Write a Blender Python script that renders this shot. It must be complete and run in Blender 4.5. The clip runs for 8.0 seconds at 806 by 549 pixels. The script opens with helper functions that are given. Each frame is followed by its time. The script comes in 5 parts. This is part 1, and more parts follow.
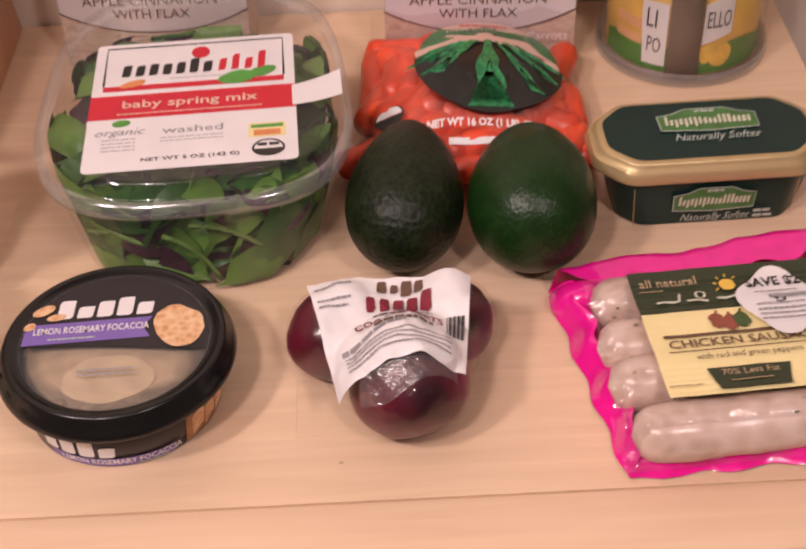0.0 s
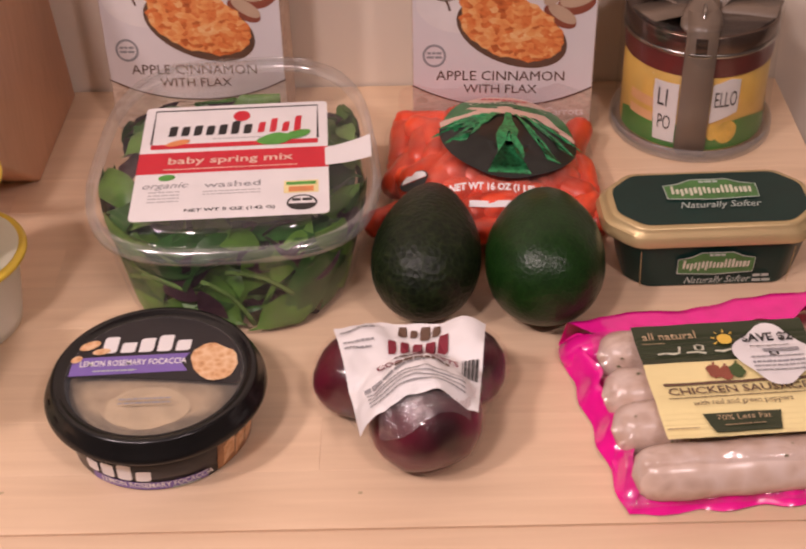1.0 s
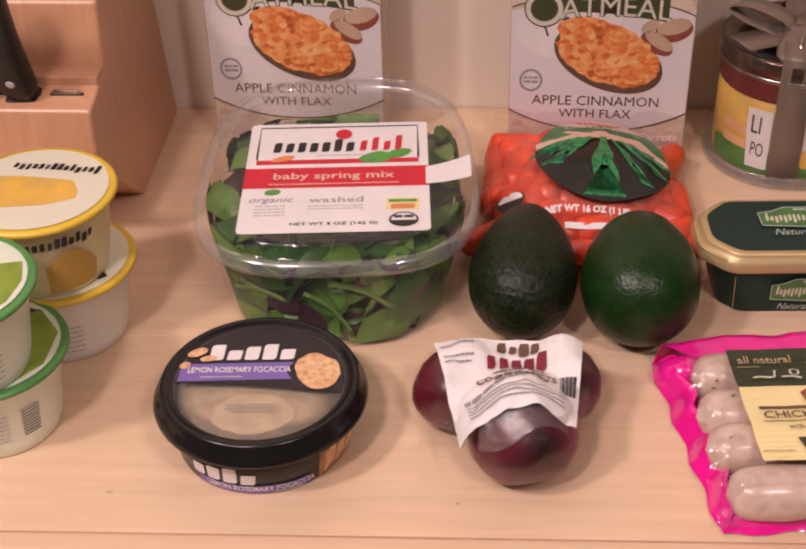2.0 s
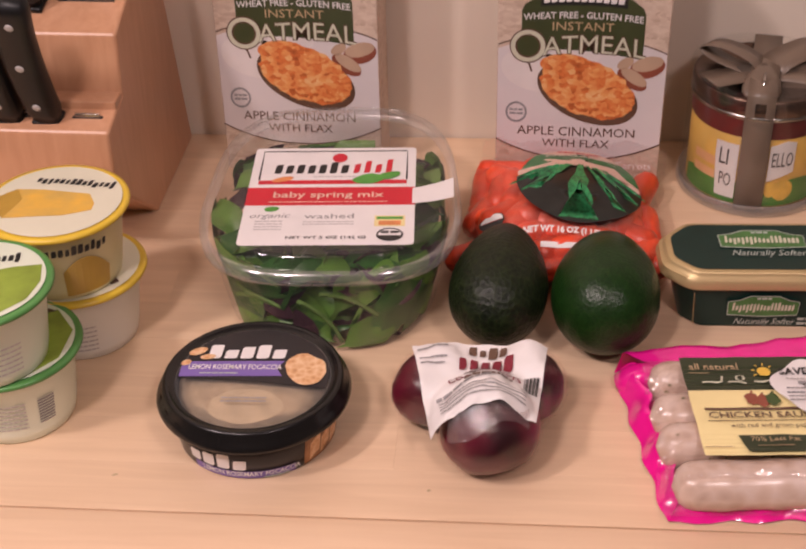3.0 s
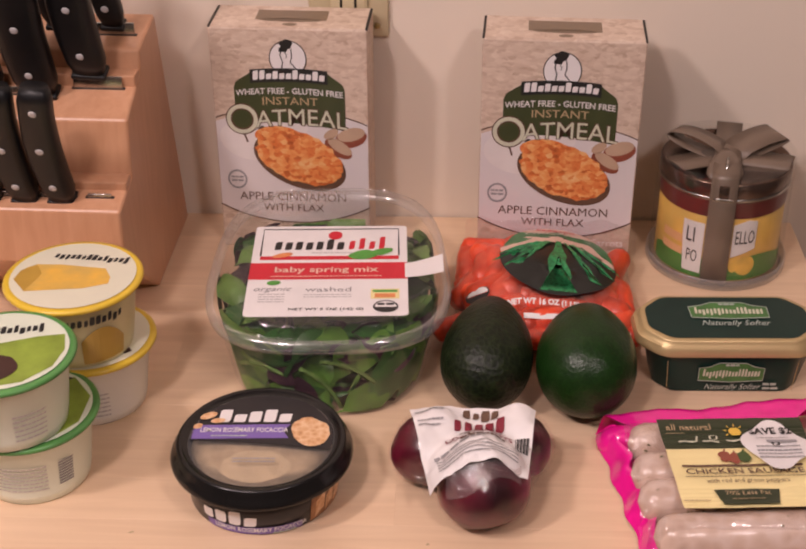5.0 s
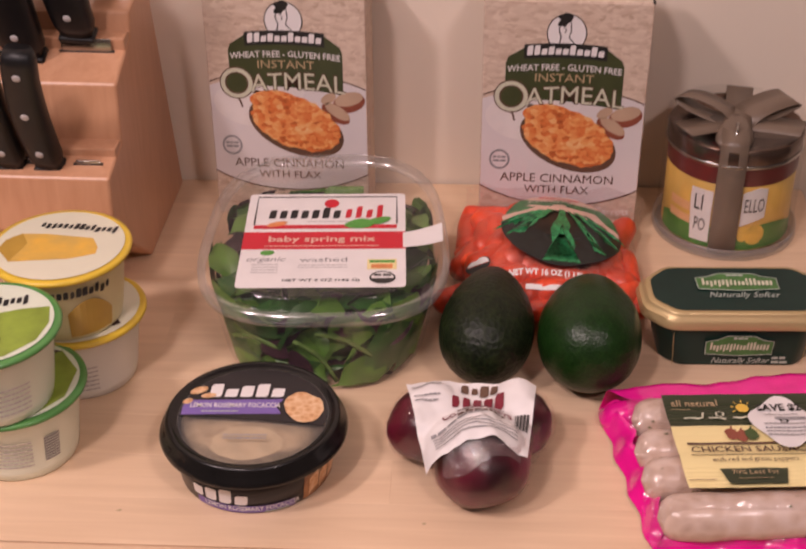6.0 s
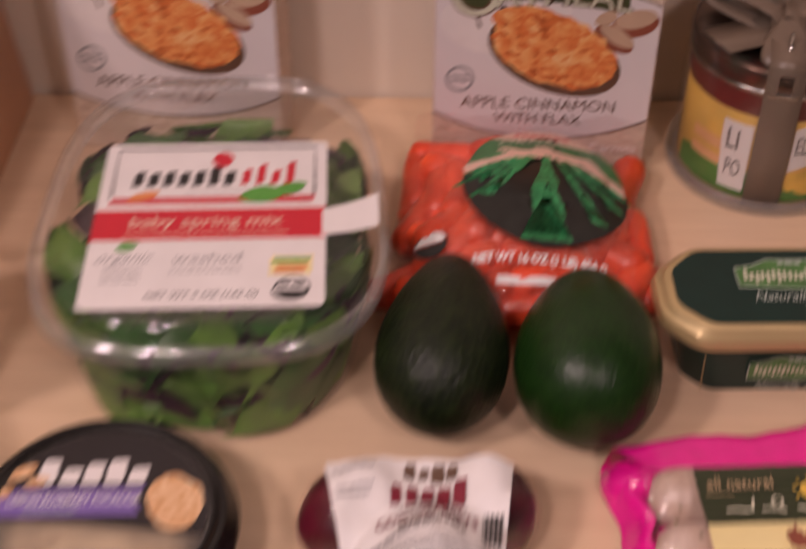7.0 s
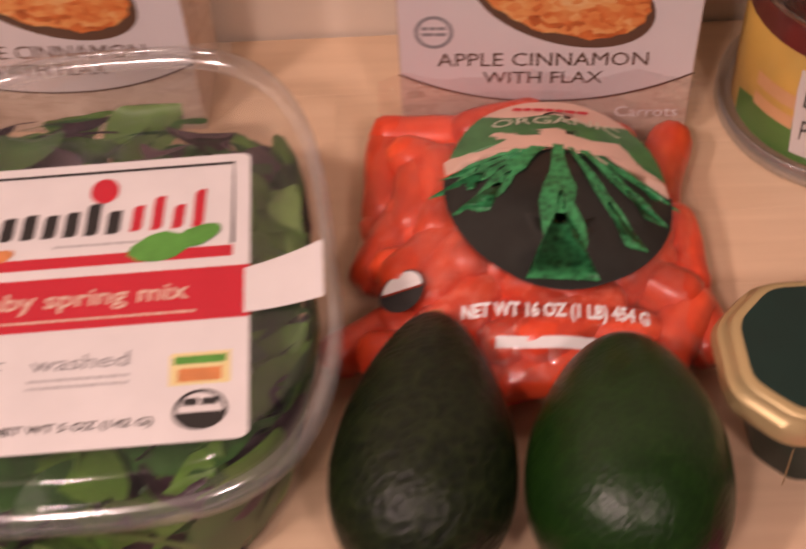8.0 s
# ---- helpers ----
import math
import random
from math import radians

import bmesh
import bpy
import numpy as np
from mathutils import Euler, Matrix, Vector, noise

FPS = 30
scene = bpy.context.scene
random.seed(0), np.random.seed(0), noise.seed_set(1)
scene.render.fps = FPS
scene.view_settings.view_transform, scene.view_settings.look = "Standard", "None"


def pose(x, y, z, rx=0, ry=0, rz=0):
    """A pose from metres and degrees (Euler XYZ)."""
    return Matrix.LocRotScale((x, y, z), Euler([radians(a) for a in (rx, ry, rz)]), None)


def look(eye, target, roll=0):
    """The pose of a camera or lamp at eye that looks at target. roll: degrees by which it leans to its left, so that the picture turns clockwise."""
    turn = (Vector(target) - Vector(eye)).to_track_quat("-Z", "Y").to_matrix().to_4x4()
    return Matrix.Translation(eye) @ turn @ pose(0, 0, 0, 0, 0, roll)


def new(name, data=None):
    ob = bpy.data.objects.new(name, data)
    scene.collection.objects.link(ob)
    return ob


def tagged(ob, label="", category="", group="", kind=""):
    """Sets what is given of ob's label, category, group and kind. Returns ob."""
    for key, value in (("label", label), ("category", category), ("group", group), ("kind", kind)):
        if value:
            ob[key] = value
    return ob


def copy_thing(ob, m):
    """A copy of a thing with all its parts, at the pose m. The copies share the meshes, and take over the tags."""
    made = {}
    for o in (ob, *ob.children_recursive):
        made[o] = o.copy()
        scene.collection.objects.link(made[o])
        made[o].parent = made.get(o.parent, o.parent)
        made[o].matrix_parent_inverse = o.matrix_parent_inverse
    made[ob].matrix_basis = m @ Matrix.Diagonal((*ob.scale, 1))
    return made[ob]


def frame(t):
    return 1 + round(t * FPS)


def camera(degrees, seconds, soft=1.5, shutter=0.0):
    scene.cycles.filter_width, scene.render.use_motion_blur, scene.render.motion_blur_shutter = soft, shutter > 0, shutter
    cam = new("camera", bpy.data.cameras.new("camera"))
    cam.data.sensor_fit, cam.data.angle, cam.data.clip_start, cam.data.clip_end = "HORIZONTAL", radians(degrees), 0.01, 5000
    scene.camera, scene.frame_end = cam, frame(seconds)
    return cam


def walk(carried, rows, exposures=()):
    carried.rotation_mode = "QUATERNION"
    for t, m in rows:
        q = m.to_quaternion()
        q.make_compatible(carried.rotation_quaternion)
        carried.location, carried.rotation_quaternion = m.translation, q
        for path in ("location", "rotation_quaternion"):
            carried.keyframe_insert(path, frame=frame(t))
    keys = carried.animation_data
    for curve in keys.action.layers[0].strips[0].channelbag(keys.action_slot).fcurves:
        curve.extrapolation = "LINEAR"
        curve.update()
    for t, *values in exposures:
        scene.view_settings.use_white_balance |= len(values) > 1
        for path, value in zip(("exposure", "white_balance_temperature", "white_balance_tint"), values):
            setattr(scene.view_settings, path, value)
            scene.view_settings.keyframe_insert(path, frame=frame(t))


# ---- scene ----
cam = camera(33.1, 8.0, 2.1, 0.6)
PATH = [
    (0, (-0.0045, -0.8119, 0.513), (0.0183, 0.6940, -0.803), -2.2),
    (0.5, (-0.0023, -0.8661, 0.528), (0.0190, 0.7070, -0.707), -1.2),
    (1, (-0.0045, -0.8700, 0.531), (-0.0113, 0.7206, -0.681), -1.3),
    (1.5, (-0.0140, -0.8785, 0.534), (-0.0582, 0.7230, -0.662), -1.8),
    (2, (-0.0276, -0.8888, 0.539), (-0.1224, 0.7224, -0.642), -1.6),
    (2.2, (-0.0309, -0.8946, 0.544), (-0.1151, 0.7090, -0.648), -1.8),
    (3.3, (0.0157, -0.9802, 0.579), (-0.1432, 0.6684, -0.542), -1.6),
    (3.5, (0.0114, -0.9859, 0.584), (-0.1385, 0.6632, -0.538), -2.1),
    (4, (-0.0142, -1.0157, 0.597), (-0.0286, 0.6774, -0.467), -0.4),
    (4.5, (-0.0206, -1.0233, 0.602), (-0.0782, 0.6870, -0.432), -0.1),
    (6, (-0.0130, -0.9927, 0.59), (-0.0962, 0.6870, -0.493), -0.4),
    (6.5, (0.0025, -0.8893, 0.547), (-0.1230, 0.6724, -0.696), -0.9),
    (7, (-0.0047, -0.6817, 0.519), (-0.0289, 0.8056, -0.817), 0.1),
    (7.2, (-0.0111, -0.6123, 0.509), (0.0487, 0.8536, -0.85), -0.2),
    (7.5, (-0.0119, -0.5321, 0.487), (0.0400, 0.8010, -1.003), -1.6),
    (7.7, (-0.0111, -0.4981, 0.479), (-0.0268, 0.7875, -1.053), -2.6),
    (8, (0.0133, -0.4533, 0.455), (-0.0307, 0.8087, -1.095), -3.8),
]
walk(cam, [(t, look(e, g, r)) for t, e, g, r in PATH], [(0.0, 0.0, 6500, 12), (1.0, -0.04, 6500, 12), (2.2, 0.0, 6500, 12), (3.4, -0.09, 6500, 11), (4.7, -0.09, 6500, 10), (5.9, -0.14, 6550, 14), (6.5, -0.15, 6550, 16), (7.0, -0.38, 6750, 18), (7.5, -0.27, 6900, 20), (8.0, -0.12, 7300, 20)])

# ---- light ----
world = bpy.data.worlds.new("room_light")
scene.world = world
world.use_nodes = True
bg = world.node_tree.nodes["Background"]
bg.inputs["Color"].default_value = (1.0, 0.86, 0.74, 1)
bg.inputs["Strength"].default_value = 0.25


def bulb(name, place, watts, size):
    lamp = bpy.data.lights.new(name, "POINT")
    lamp.energy, lamp.shadow_soft_size, lamp.color = watts * 1.07, size * 1.6, (1.0, 0.805, 0.80)
    ob = new(name, lamp)
    ob.location = place
    return ob


bulb("ceiling_bulb_1", (-0.95, -0.95, 1.34), 44, 0.05)
bulb("ceiling_bulb_2", (-0.46, -1.18, 1.34), 33, 0.05)
bulb("ceiling_bulb_3", (0.50, -1.30, 1.34), 24, 0.05)


# ---- materials ----
def nodes_of(name):
    m = bpy.data.materials.new(name)
    m.use_nodes = True
    nt = m.node_tree
    return m, nt, nt.nodes["Principled BSDF"]


def rgb(c, k=1.0):
    return (min(c[0] * k, 1), min(c[1] * k, 1), min(c[2] * k, 1), 1)


def mat(name, color, rough=0.5, metal=0.0, vary=0.12, scale=60, bump=0.1, bscale=300, coat=0.0, sub=0.0, second=None, spec=0.5, rand=0.0, depth=0.0008):
    """Plain surface with two scales of variation in colour and a fine relief."""
    m, nt, p = nodes_of(name)
    N, L = nt.nodes.new, nt.links.new
    tc = N("ShaderNodeTexCoord")
    n1 = N("ShaderNodeTexNoise")
    n1.inputs["Scale"].default_value, n1.inputs["Detail"].default_value = scale, 5
    L(tc.outputs["Object"], n1.inputs["Vector"])
    ramp = N("ShaderNodeValToRGB")
    ramp.color_ramp.elements[0].position, ramp.color_ramp.elements[1].position = 0.3, 0.7
    ramp.color_ramp.elements[0].color = rgb(second or color, 1 - vary)
    ramp.color_ramp.elements[1].color = rgb(color, 1 + vary * 0.6)
    L(n1.outputs["Fac"], ramp.inputs["Fac"])
    out = ramp.outputs["Color"]
    if rand:
        info = N("ShaderNodeObjectInfo")
        hsv = N("ShaderNodeHueSaturation")
        mr = N("ShaderNodeMapRange")
        mr.inputs["To Min"].default_value, mr.inputs["To Max"].default_value = 1 - rand, 1 + rand
        L(info.outputs["Random"], mr.inputs["Value"])
        L(mr.outputs["Result"], hsv.inputs["Value"])
        L(out, hsv.inputs["Color"])
        out = hsv.outputs["Color"]
    L(out, p.inputs["Base Color"])
    p.inputs["Roughness"].default_value, p.inputs["Metallic"].default_value = rough, metal
    p.inputs["Coat Weight"].default_value, p.inputs["Coat Roughness"].default_value = coat, 0.12
    p.inputs["Specular IOR Level"].default_value = spec
    if sub:
        p.inputs["Subsurface Weight"].default_value, p.inputs["Subsurface Scale"].default_value = sub, 0.006
        p.inputs["Subsurface Radius"].default_value = (1.0, 0.5, 0.3)
    if bump:
        n2 = N("ShaderNodeTexNoise")
        n2.inputs["Scale"].default_value, n2.inputs["Detail"].default_value = bscale, 4
        L(tc.outputs["Object"], n2.inputs["Vector"])
        b = N("ShaderNodeBump")
        b.inputs["Strength"].default_value, b.inputs["Distance"].default_value = bump, depth
        L(n2.outputs["Fac"], b.inputs["Height"])
        L(b.outputs["Normal"], p.inputs["Normal"])
    return m


def clear(name, tint=(1, 1, 1), rough=0.06, gloss=0.06, haze=0.0, bump=0.0, bscale=60):
    """Thin clear plastic: see-through with a sharp gloss, and a little milkiness."""
    m, nt, p = nodes_of(name)
    N, L = nt.nodes.new, nt.links.new
    nt.nodes.remove(p)
    tr, gl, mix = N("ShaderNodeBsdfTransparent"), N("ShaderNodeBsdfGlossy"), N("ShaderNodeMixShader")
    tr.inputs["Color"].default_value = (*tint, 1)
    gl.inputs["Roughness"].default_value = rough
    mix.inputs["Fac"].default_value = gloss
    if bump:
        tc, n2, b = N("ShaderNodeTexCoord"), N("ShaderNodeTexNoise"), N("ShaderNodeBump")
        n2.inputs["Scale"].default_value, n2.inputs["Detail"].default_value = bscale, 3
        b.inputs["Strength"].default_value, b.inputs["Distance"].default_value = bump, 0.004
        L(tc.outputs["Object"], n2.inputs["Vector"])
        L(n2.outputs["Fac"], b.inputs["Height"])
        L(b.outputs["Normal"], gl.inputs["Normal"])
    base = tr.outputs[0]
    if haze:
        df, mx = N("ShaderNodeBsdfDiffuse"), N("ShaderNodeMixShader")
        df.inputs["Color"].default_value = (0.8, 0.8, 0.8, 1)
        mx.inputs["Fac"].default_value = haze
        L(base, mx.inputs[1]), L(df.outputs[0], mx.inputs[2])
        base = mx.outputs[0]
    L(base, mix.inputs[1]), L(gl.outputs[0], mix.inputs[2])
    L(mix.outputs[0], nt.nodes["Material Output"].inputs["Surface"])
    return m


def wood(name, light, dark, along=(1, 14, 14), rough=0.35, scale=9, rand=0.06, coat=0.25):
    """Fine-grained wood, the grain along the axis with the small factor."""
    m, nt, p = nodes_of(name)
    N, L = nt.nodes.new, nt.links.new
    tc, mp, info = N("ShaderNodeTexCoord"), N("ShaderNodeMapping"), N("ShaderNodeObjectInfo")
    mp.inputs["Scale"].default_value = along
    off = N("ShaderNodeVectorMath")
    L(tc.outputs["Object"], off.inputs[0])
    comb = N("ShaderNodeCombineXYZ")
    mul = N("ShaderNodeMath")
    mul.operation = "MULTIPLY"
    mul.inputs[1].default_value = 7.0
    L(info.outputs["Random"], mul.inputs[0])
    L(mul.outputs[0], comb.inputs[0]), L(mul.outputs[0], comb.inputs[1])
    L(comb.outputs[0], off.inputs[1])
    L(off.outputs[0], mp.inputs["Vector"])
    n1, n2 = N("ShaderNodeTexNoise"), N("ShaderNodeTexNoise")
    n1.inputs["Scale"].default_value, n1.inputs["Detail"].default_value, n1.inputs["Distortion"].default_value = scale, 6, 0.6
    n2.inputs["Scale"].default_value, n2.inputs["Detail"].default_value = 3, 3
    L(mp.outputs[0], n1.inputs["Vector"]), L(off.outputs[0], n2.inputs["Vector"])
    ramp = N("ShaderNodeValToRGB")
    ramp.color_ramp.elements[0].position, ramp.color_ramp.elements[1].position = 0.25, 0.72
    ramp.color_ramp.elements[0].color, ramp.color_ramp.elements[1].color = rgb(dark), rgb(light)
    L(n1.outputs["Fac"], ramp.inputs["Fac"])
    hsv, add, mr = N("ShaderNodeHueSaturation"), N("ShaderNodeMath"), N("ShaderNodeMapRange")
    mr.inputs["To Min"].default_value, mr.inputs["To Max"].default_value = 1 - rand, 1 + rand
    L(info.outputs["Random"], mr.inputs["Value"])
    mr2 = N("ShaderNodeMapRange")
    mr2.inputs["To Min"].default_value, mr2.inputs["To Max"].default_value = 0.9, 1.1
    L(n2.outputs["Fac"], mr2.inputs["Value"])
    add.operation = "MULTIPLY"
    L(mr.outputs[0], add.inputs[0]), L(mr2.outputs[0], add.inputs[1])
    L(add.outputs[0], hsv.inputs["Value"]), L(ramp.outputs[0], hsv.inputs["Color"])
    L(hsv.outputs[0], p.inputs["Base Color"])
    p.inputs["Roughness"].default_value, p.inputs["Coat Weight"].default_value, p.inputs["Coat Roughness"].default_value = rough, coat, 0.3
    b = N("ShaderNodeBump")
    b.inputs["Strength"].default_value, b.inputs["Distance"].default_value = 0.08, 0.0006
    L(n1.outputs["Fac"], b.inputs["Height"]), L(b.outputs["Normal"], p.inputs["Normal"])
    return m


def flakes(name, stops, scale=160, rough=0.5, bump=0.3, stretch=(1, 1, 1), cells=0.0, spec=0.5):
    """Cells of mixed colours, for printed food and skins. stops: (position, colour)."""
    m, nt, p = nodes_of(name)
    N, L = nt.nodes.new, nt.links.new
    tc, mp, vo, no = N("ShaderNodeTexCoord"), N("ShaderNodeMapping"), N("ShaderNodeTexVoronoi"), N("ShaderNodeTexNoise")
    mp.inputs["Scale"].default_value = stretch
    L(tc.outputs["Object"], mp.inputs["Vector"])
    no.inputs["Scale"].default_value, no.inputs["Detail"].default_value = scale * 0.35, 5
    L(mp.outputs[0], no.inputs["Vector"])
    warp = N("ShaderNodeVectorMath")
    warp.operation = "MULTIPLY_ADD"
    L(no.outputs["Color"], warp.inputs[0])
    warp.inputs[1].default_value = (1.6 / scale,) * 3
    L(mp.outputs[0], warp.inputs[2])
    vo.inputs["Scale"].default_value = scale
    L(warp.outputs[0], vo.inputs["Vector"])
    mx = N("ShaderNodeMath")
    mx.operation = "MULTIPLY_ADD"
    L(vo.outputs["Distance"], mx.inputs[0])
    mx.inputs[1].default_value = 0.55
    sc = N("ShaderNodeMath")
    sc.operation = "MULTIPLY"
    sc.inputs[1].default_value = 0.65
    L(no.outputs["Fac"], sc.inputs[0])
    L(sc.outputs[0], mx.inputs[2])
    if cells:
        # each flake takes a shade of its own
        sep, add = N("ShaderNodeSeparateColor"), N("ShaderNodeMath")
        L(vo.outputs["Color"], sep.inputs[0])
        add.operation = "MULTIPLY_ADD"
        add.inputs[1].default_value = cells
        L(sep.outputs[0], add.inputs[0]), L(sc.outputs[0], add.inputs[2])
        mx = add
    ramp = N("ShaderNodeValToRGB")
    els = ramp.color_ramp.elements
    while len(els) < len(stops):
        els.new(0.5)
    for e, (pos, c) in zip(els, stops):
        e.position, e.color = pos, rgb(c)
    L(mx.outputs[0], ramp.inputs["Fac"])
    L(ramp.outputs[0], p.inputs["Base Color"])
    p.inputs["Roughness"].default_value, p.inputs["Specular IOR Level"].default_value = rough, spec
    b = N("ShaderNodeBump")
    b.inputs["Strength"].default_value, b.inputs["Distance"].default_value = bump, 0.001
    L(mx.outputs[0], b.inputs["Height"]), L(b.outputs["Normal"], p.inputs["Normal"])
    return m


M_TABLE = wood("maple_top", (0.80, 0.585, 0.395), (0.71, 0.50, 0.325), rough=0.42, rand=0.03, coat=0.15)
M_EDGE = wood("maple_edge", (0.81, 0.59, 0.40), (0.74, 0.52, 0.34), rough=0.42, rand=0.02, coat=0.15)
M_BLOCK = wood("block_wood", (0.60, 0.325, 0.19), (0.52, 0.265, 0.145), along=(14, 14, 2), rough=0.4)
M_WALL = mat("wall_paint", (0.80, 0.70, 0.585), 0.75, vary=0.03, scale=3, bump=0.12, bscale=220)
# kept very dark so the unseen room throws little light back
M_ROOM = mat("low_bounce_room", (0.14, 0.122, 0.105), 0.8, vary=0.04, scale=2, bump=0.05)
M_FLOOR = wood("floor_wood", (0.35, 0.22, 0.13), (0.24, 0.14, 0.08))
M_OUTLET = mat("ivory_plastic", (0.62, 0.52, 0.33), 0.35, vary=0.05)
M_DARK = mat("dark_slot", (0.02, 0.018, 0.016), 0.6)
M_BRASS = mat("brass", (0.55, 0.42, 0.18), 0.3, 0.9)
M_WHITE = mat("white_print", (0.80, 0.77, 0.76), 0.35, vary=0.03, scale=30, bump=0.02)
M_PAPER = mat("white_paper", (0.80, 0.77, 0.76), 0.5, vary=0.05, scale=40, bump=0.05)
M_RED = mat("red_print", (0.62, 0.02, 0.04), 0.35, vary=0.05)
M_INK = mat("black_ink", (0.02, 0.02, 0.02), 0.4, vary=0.05)
M_GREY = mat("grey_ink", (0.30, 0.29, 0.30), 0.5, vary=0.05)
M_PALEINK = mat("pale_ink", (0.52, 0.50, 0.50), 0.5, vary=0.05)
M_LEAFINK = mat("green_ink", (0.10, 0.36, 0.06), 0.4, vary=0.2, scale=120)
M_ORANGEINK = mat("orange_ink", (0.75, 0.28, 0.10), 0.4, vary=0.2, scale=120)
M_CLEAR = clear("clear_shell", (0.99, 0.99, 0.985), 0.07, 0.07, 0.02)
M_FILM = clear("clear_film", (0.99, 0.985, 0.985), 0.12, 0.09, 0.012, bump=0.7, bscale=80)
M_BEETFILM = clear("tight_film", (1.0, 0.98, 0.98), 0.05, 0.06, 0.0, bump=0.9, bscale=110)
# extra white haze mixed in, standing in for bright reflections along the salad rim
M_RIM = clear("clear_rim", (0.98, 0.98, 0.98), 0.14, 0.19, 0.13)
M_GLASS = clear("clear_cylinder", (0.98, 0.98, 0.97), 0.05, 0.06, 0.015)
M_WINDOW = clear("lid_window", (0.95, 0.94, 0.93), 0.12, 0.06, 0.06)
M_LIDBROWN = mat("dark_bronze_lid", (0.16, 0.105, 0.08), 0.2, 0.85, vary=0.15, scale=30, bump=0.02)
M_LEAF = [
    mat("leaf_bright", (0.105, 0.225, 0.035), 0.42, vary=0.35, scale=70, bump=0.3, bscale=250, rand=0.3, sub=0.15),
    mat("leaf_dark", (0.03, 0.105, 0.02), 0.42, vary=0.35, scale=70, bump=0.3, bscale=250, rand=0.3),
    mat("leaf_purple", (0.045, 0.016, 0.028), 0.45, vary=0.3, scale=70, bump=0.3, bscale=250, rand=0.3),
]
M_STEM = mat("leaf_stem", (0.14, 0.25, 0.06), 0.5, vary=0.2, scale=80)
M_HASS = flakes("hass_skin", [(0.15, (0.003, 0.005, 0.003)), (0.5, (0.006, 0.011, 0.004)), (0.85, (0.016, 0.026, 0.008))], 300, 0.44, 0.8, spec=0.28)
M_GREENAVO = flakes("green_skin", [(0.15, (0.004, 0.018, 0.003)), (0.5, (0.006, 0.027, 0.004)), (0.85, (0.010, 0.040, 0.006))], 420, 0.34, 0.35, spec=0.33)
M_CARROT = mat("carrot_skin", (0.88, 0.105, 0.035), 0.38, vary=0.22, scale=60, bump=0.2, bscale=150, rand=0.16, second=(0.80, 0.060, 0.022), coat=0.15)
M_BEET = mat("beet_skin", (0.110, 0.007, 0.022), 0.36, vary=0.45, scale=40, bump=0.25, bscale=120, second=(0.040, 0.003, 0.010), coat=0.12)
M_BEETFOLD = clear("slack_film", (0.97, 0.92, 0.92), 0.14, 0.10, 0.07, bump=0.9, bscale=150)
M_BEETRED = mat("beet_red", (0.20, 0.012, 0.03), 0.4, vary=0.2)
M_TUBBLACK = mat("black_plastic", (0.009, 0.0085, 0.0085), 0.24, spec=0.4, vary=0.1, bump=0.05)
M_BLACKLAB = mat("black_label", (0.015, 0.013, 0.016), 0.3, vary=0.1)
M_PURPLE = mat("purple_ink", (0.20, 0.13, 0.42), 0.35, vary=0.05)
M_HUMMUS = mat("hummus", (0.46, 0.34, 0.21), 0.7, vary=0.25, scale=90, bump=0.5, bscale=160)
M_HUMTAN = mat("hummus_light", (0.56, 0.43, 0.27), 0.7, vary=0.15, scale=90, bump=0.4, bscale=160)
M_BREAD = flakes("bread_print", [(0.2, (0.42, 0.18, 0.07)), (0.5, (0.66, 0.36, 0.17)), (0.8, (0.80, 0.55, 0.33))], 240, 0.4, 0.1)
M_CRACKER = mat("bread_side", (0.42, 0.20, 0.08), 0.4, vary=0.4, scale=90, second=(0.30, 0.12, 0.05))
M_GOLD = mat("gold_plastic", (0.58, 0.44, 0.22), 0.38, 0.4, vary=0.1, scale=20, bump=0.03)
M_TUBGREEN = mat("dark_green_plastic", (0.004, 0.027, 0.021), 0.34, spec=0.35, vary=0.12, scale=40, bump=0.03)
M_BANNER = mat("green_banner", (0.07, 0.20, 0.05), 0.35, vary=0.25, scale=90)
M_CREAM = mat("cream_ink", (0.62, 0.62, 0.48), 0.4, vary=0.05)
M_SILVERINK = mat("silver_ink", (0.45, 0.52, 0.46), 0.4, vary=0.05)
M_PINK = mat("magenta_film", (0.85, 0.012, 0.30), 0.2, vary=0.1, scale=50, bump=0.35, bscale=80, coat=0.6)
M_PINKINK = mat("pale_pink_ink", (0.88, 0.30, 0.52), 0.4, vary=0.05)
M_SAUSAGE = flakes("sausage_skin", [(0.2, (0.44, 0.29, 0.21)), (0.38, (0.56, 0.40, 0.32)), (0.58, (0.64, 0.475, 0.385)), (0.8, (0.71, 0.56, 0.485))], 110, 0.25, 0.12)
M_HERB = mat("herb_fleck", (0.16, 0.14, 0.06), 0.5, vary=0.3)
M_YELLOWLAB = mat("pale_yellow_label", (0.88, 0.75, 0.37), 0.35, vary=0.08, scale=20)
M_PEPPER = mat("green_pepper_ink", (0.06, 0.10, 0.03), 0.4, vary=0.25, scale=120)
M_GREENLAB = mat("dark_olive_label", (0.030, 0.042, 0.018), 0.35, vary=0.1)
M_TAN = mat("tan_ink", (0.52, 0.38, 0.22), 0.4, vary=0.1)
M_BROWNINK = mat("brown_ink", (0.13, 0.07, 0.045), 0.4, vary=0.1)
M_SUN = mat("sun_yellow_ink", (0.78, 0.52, 0.08), 0.4, vary=0.05)
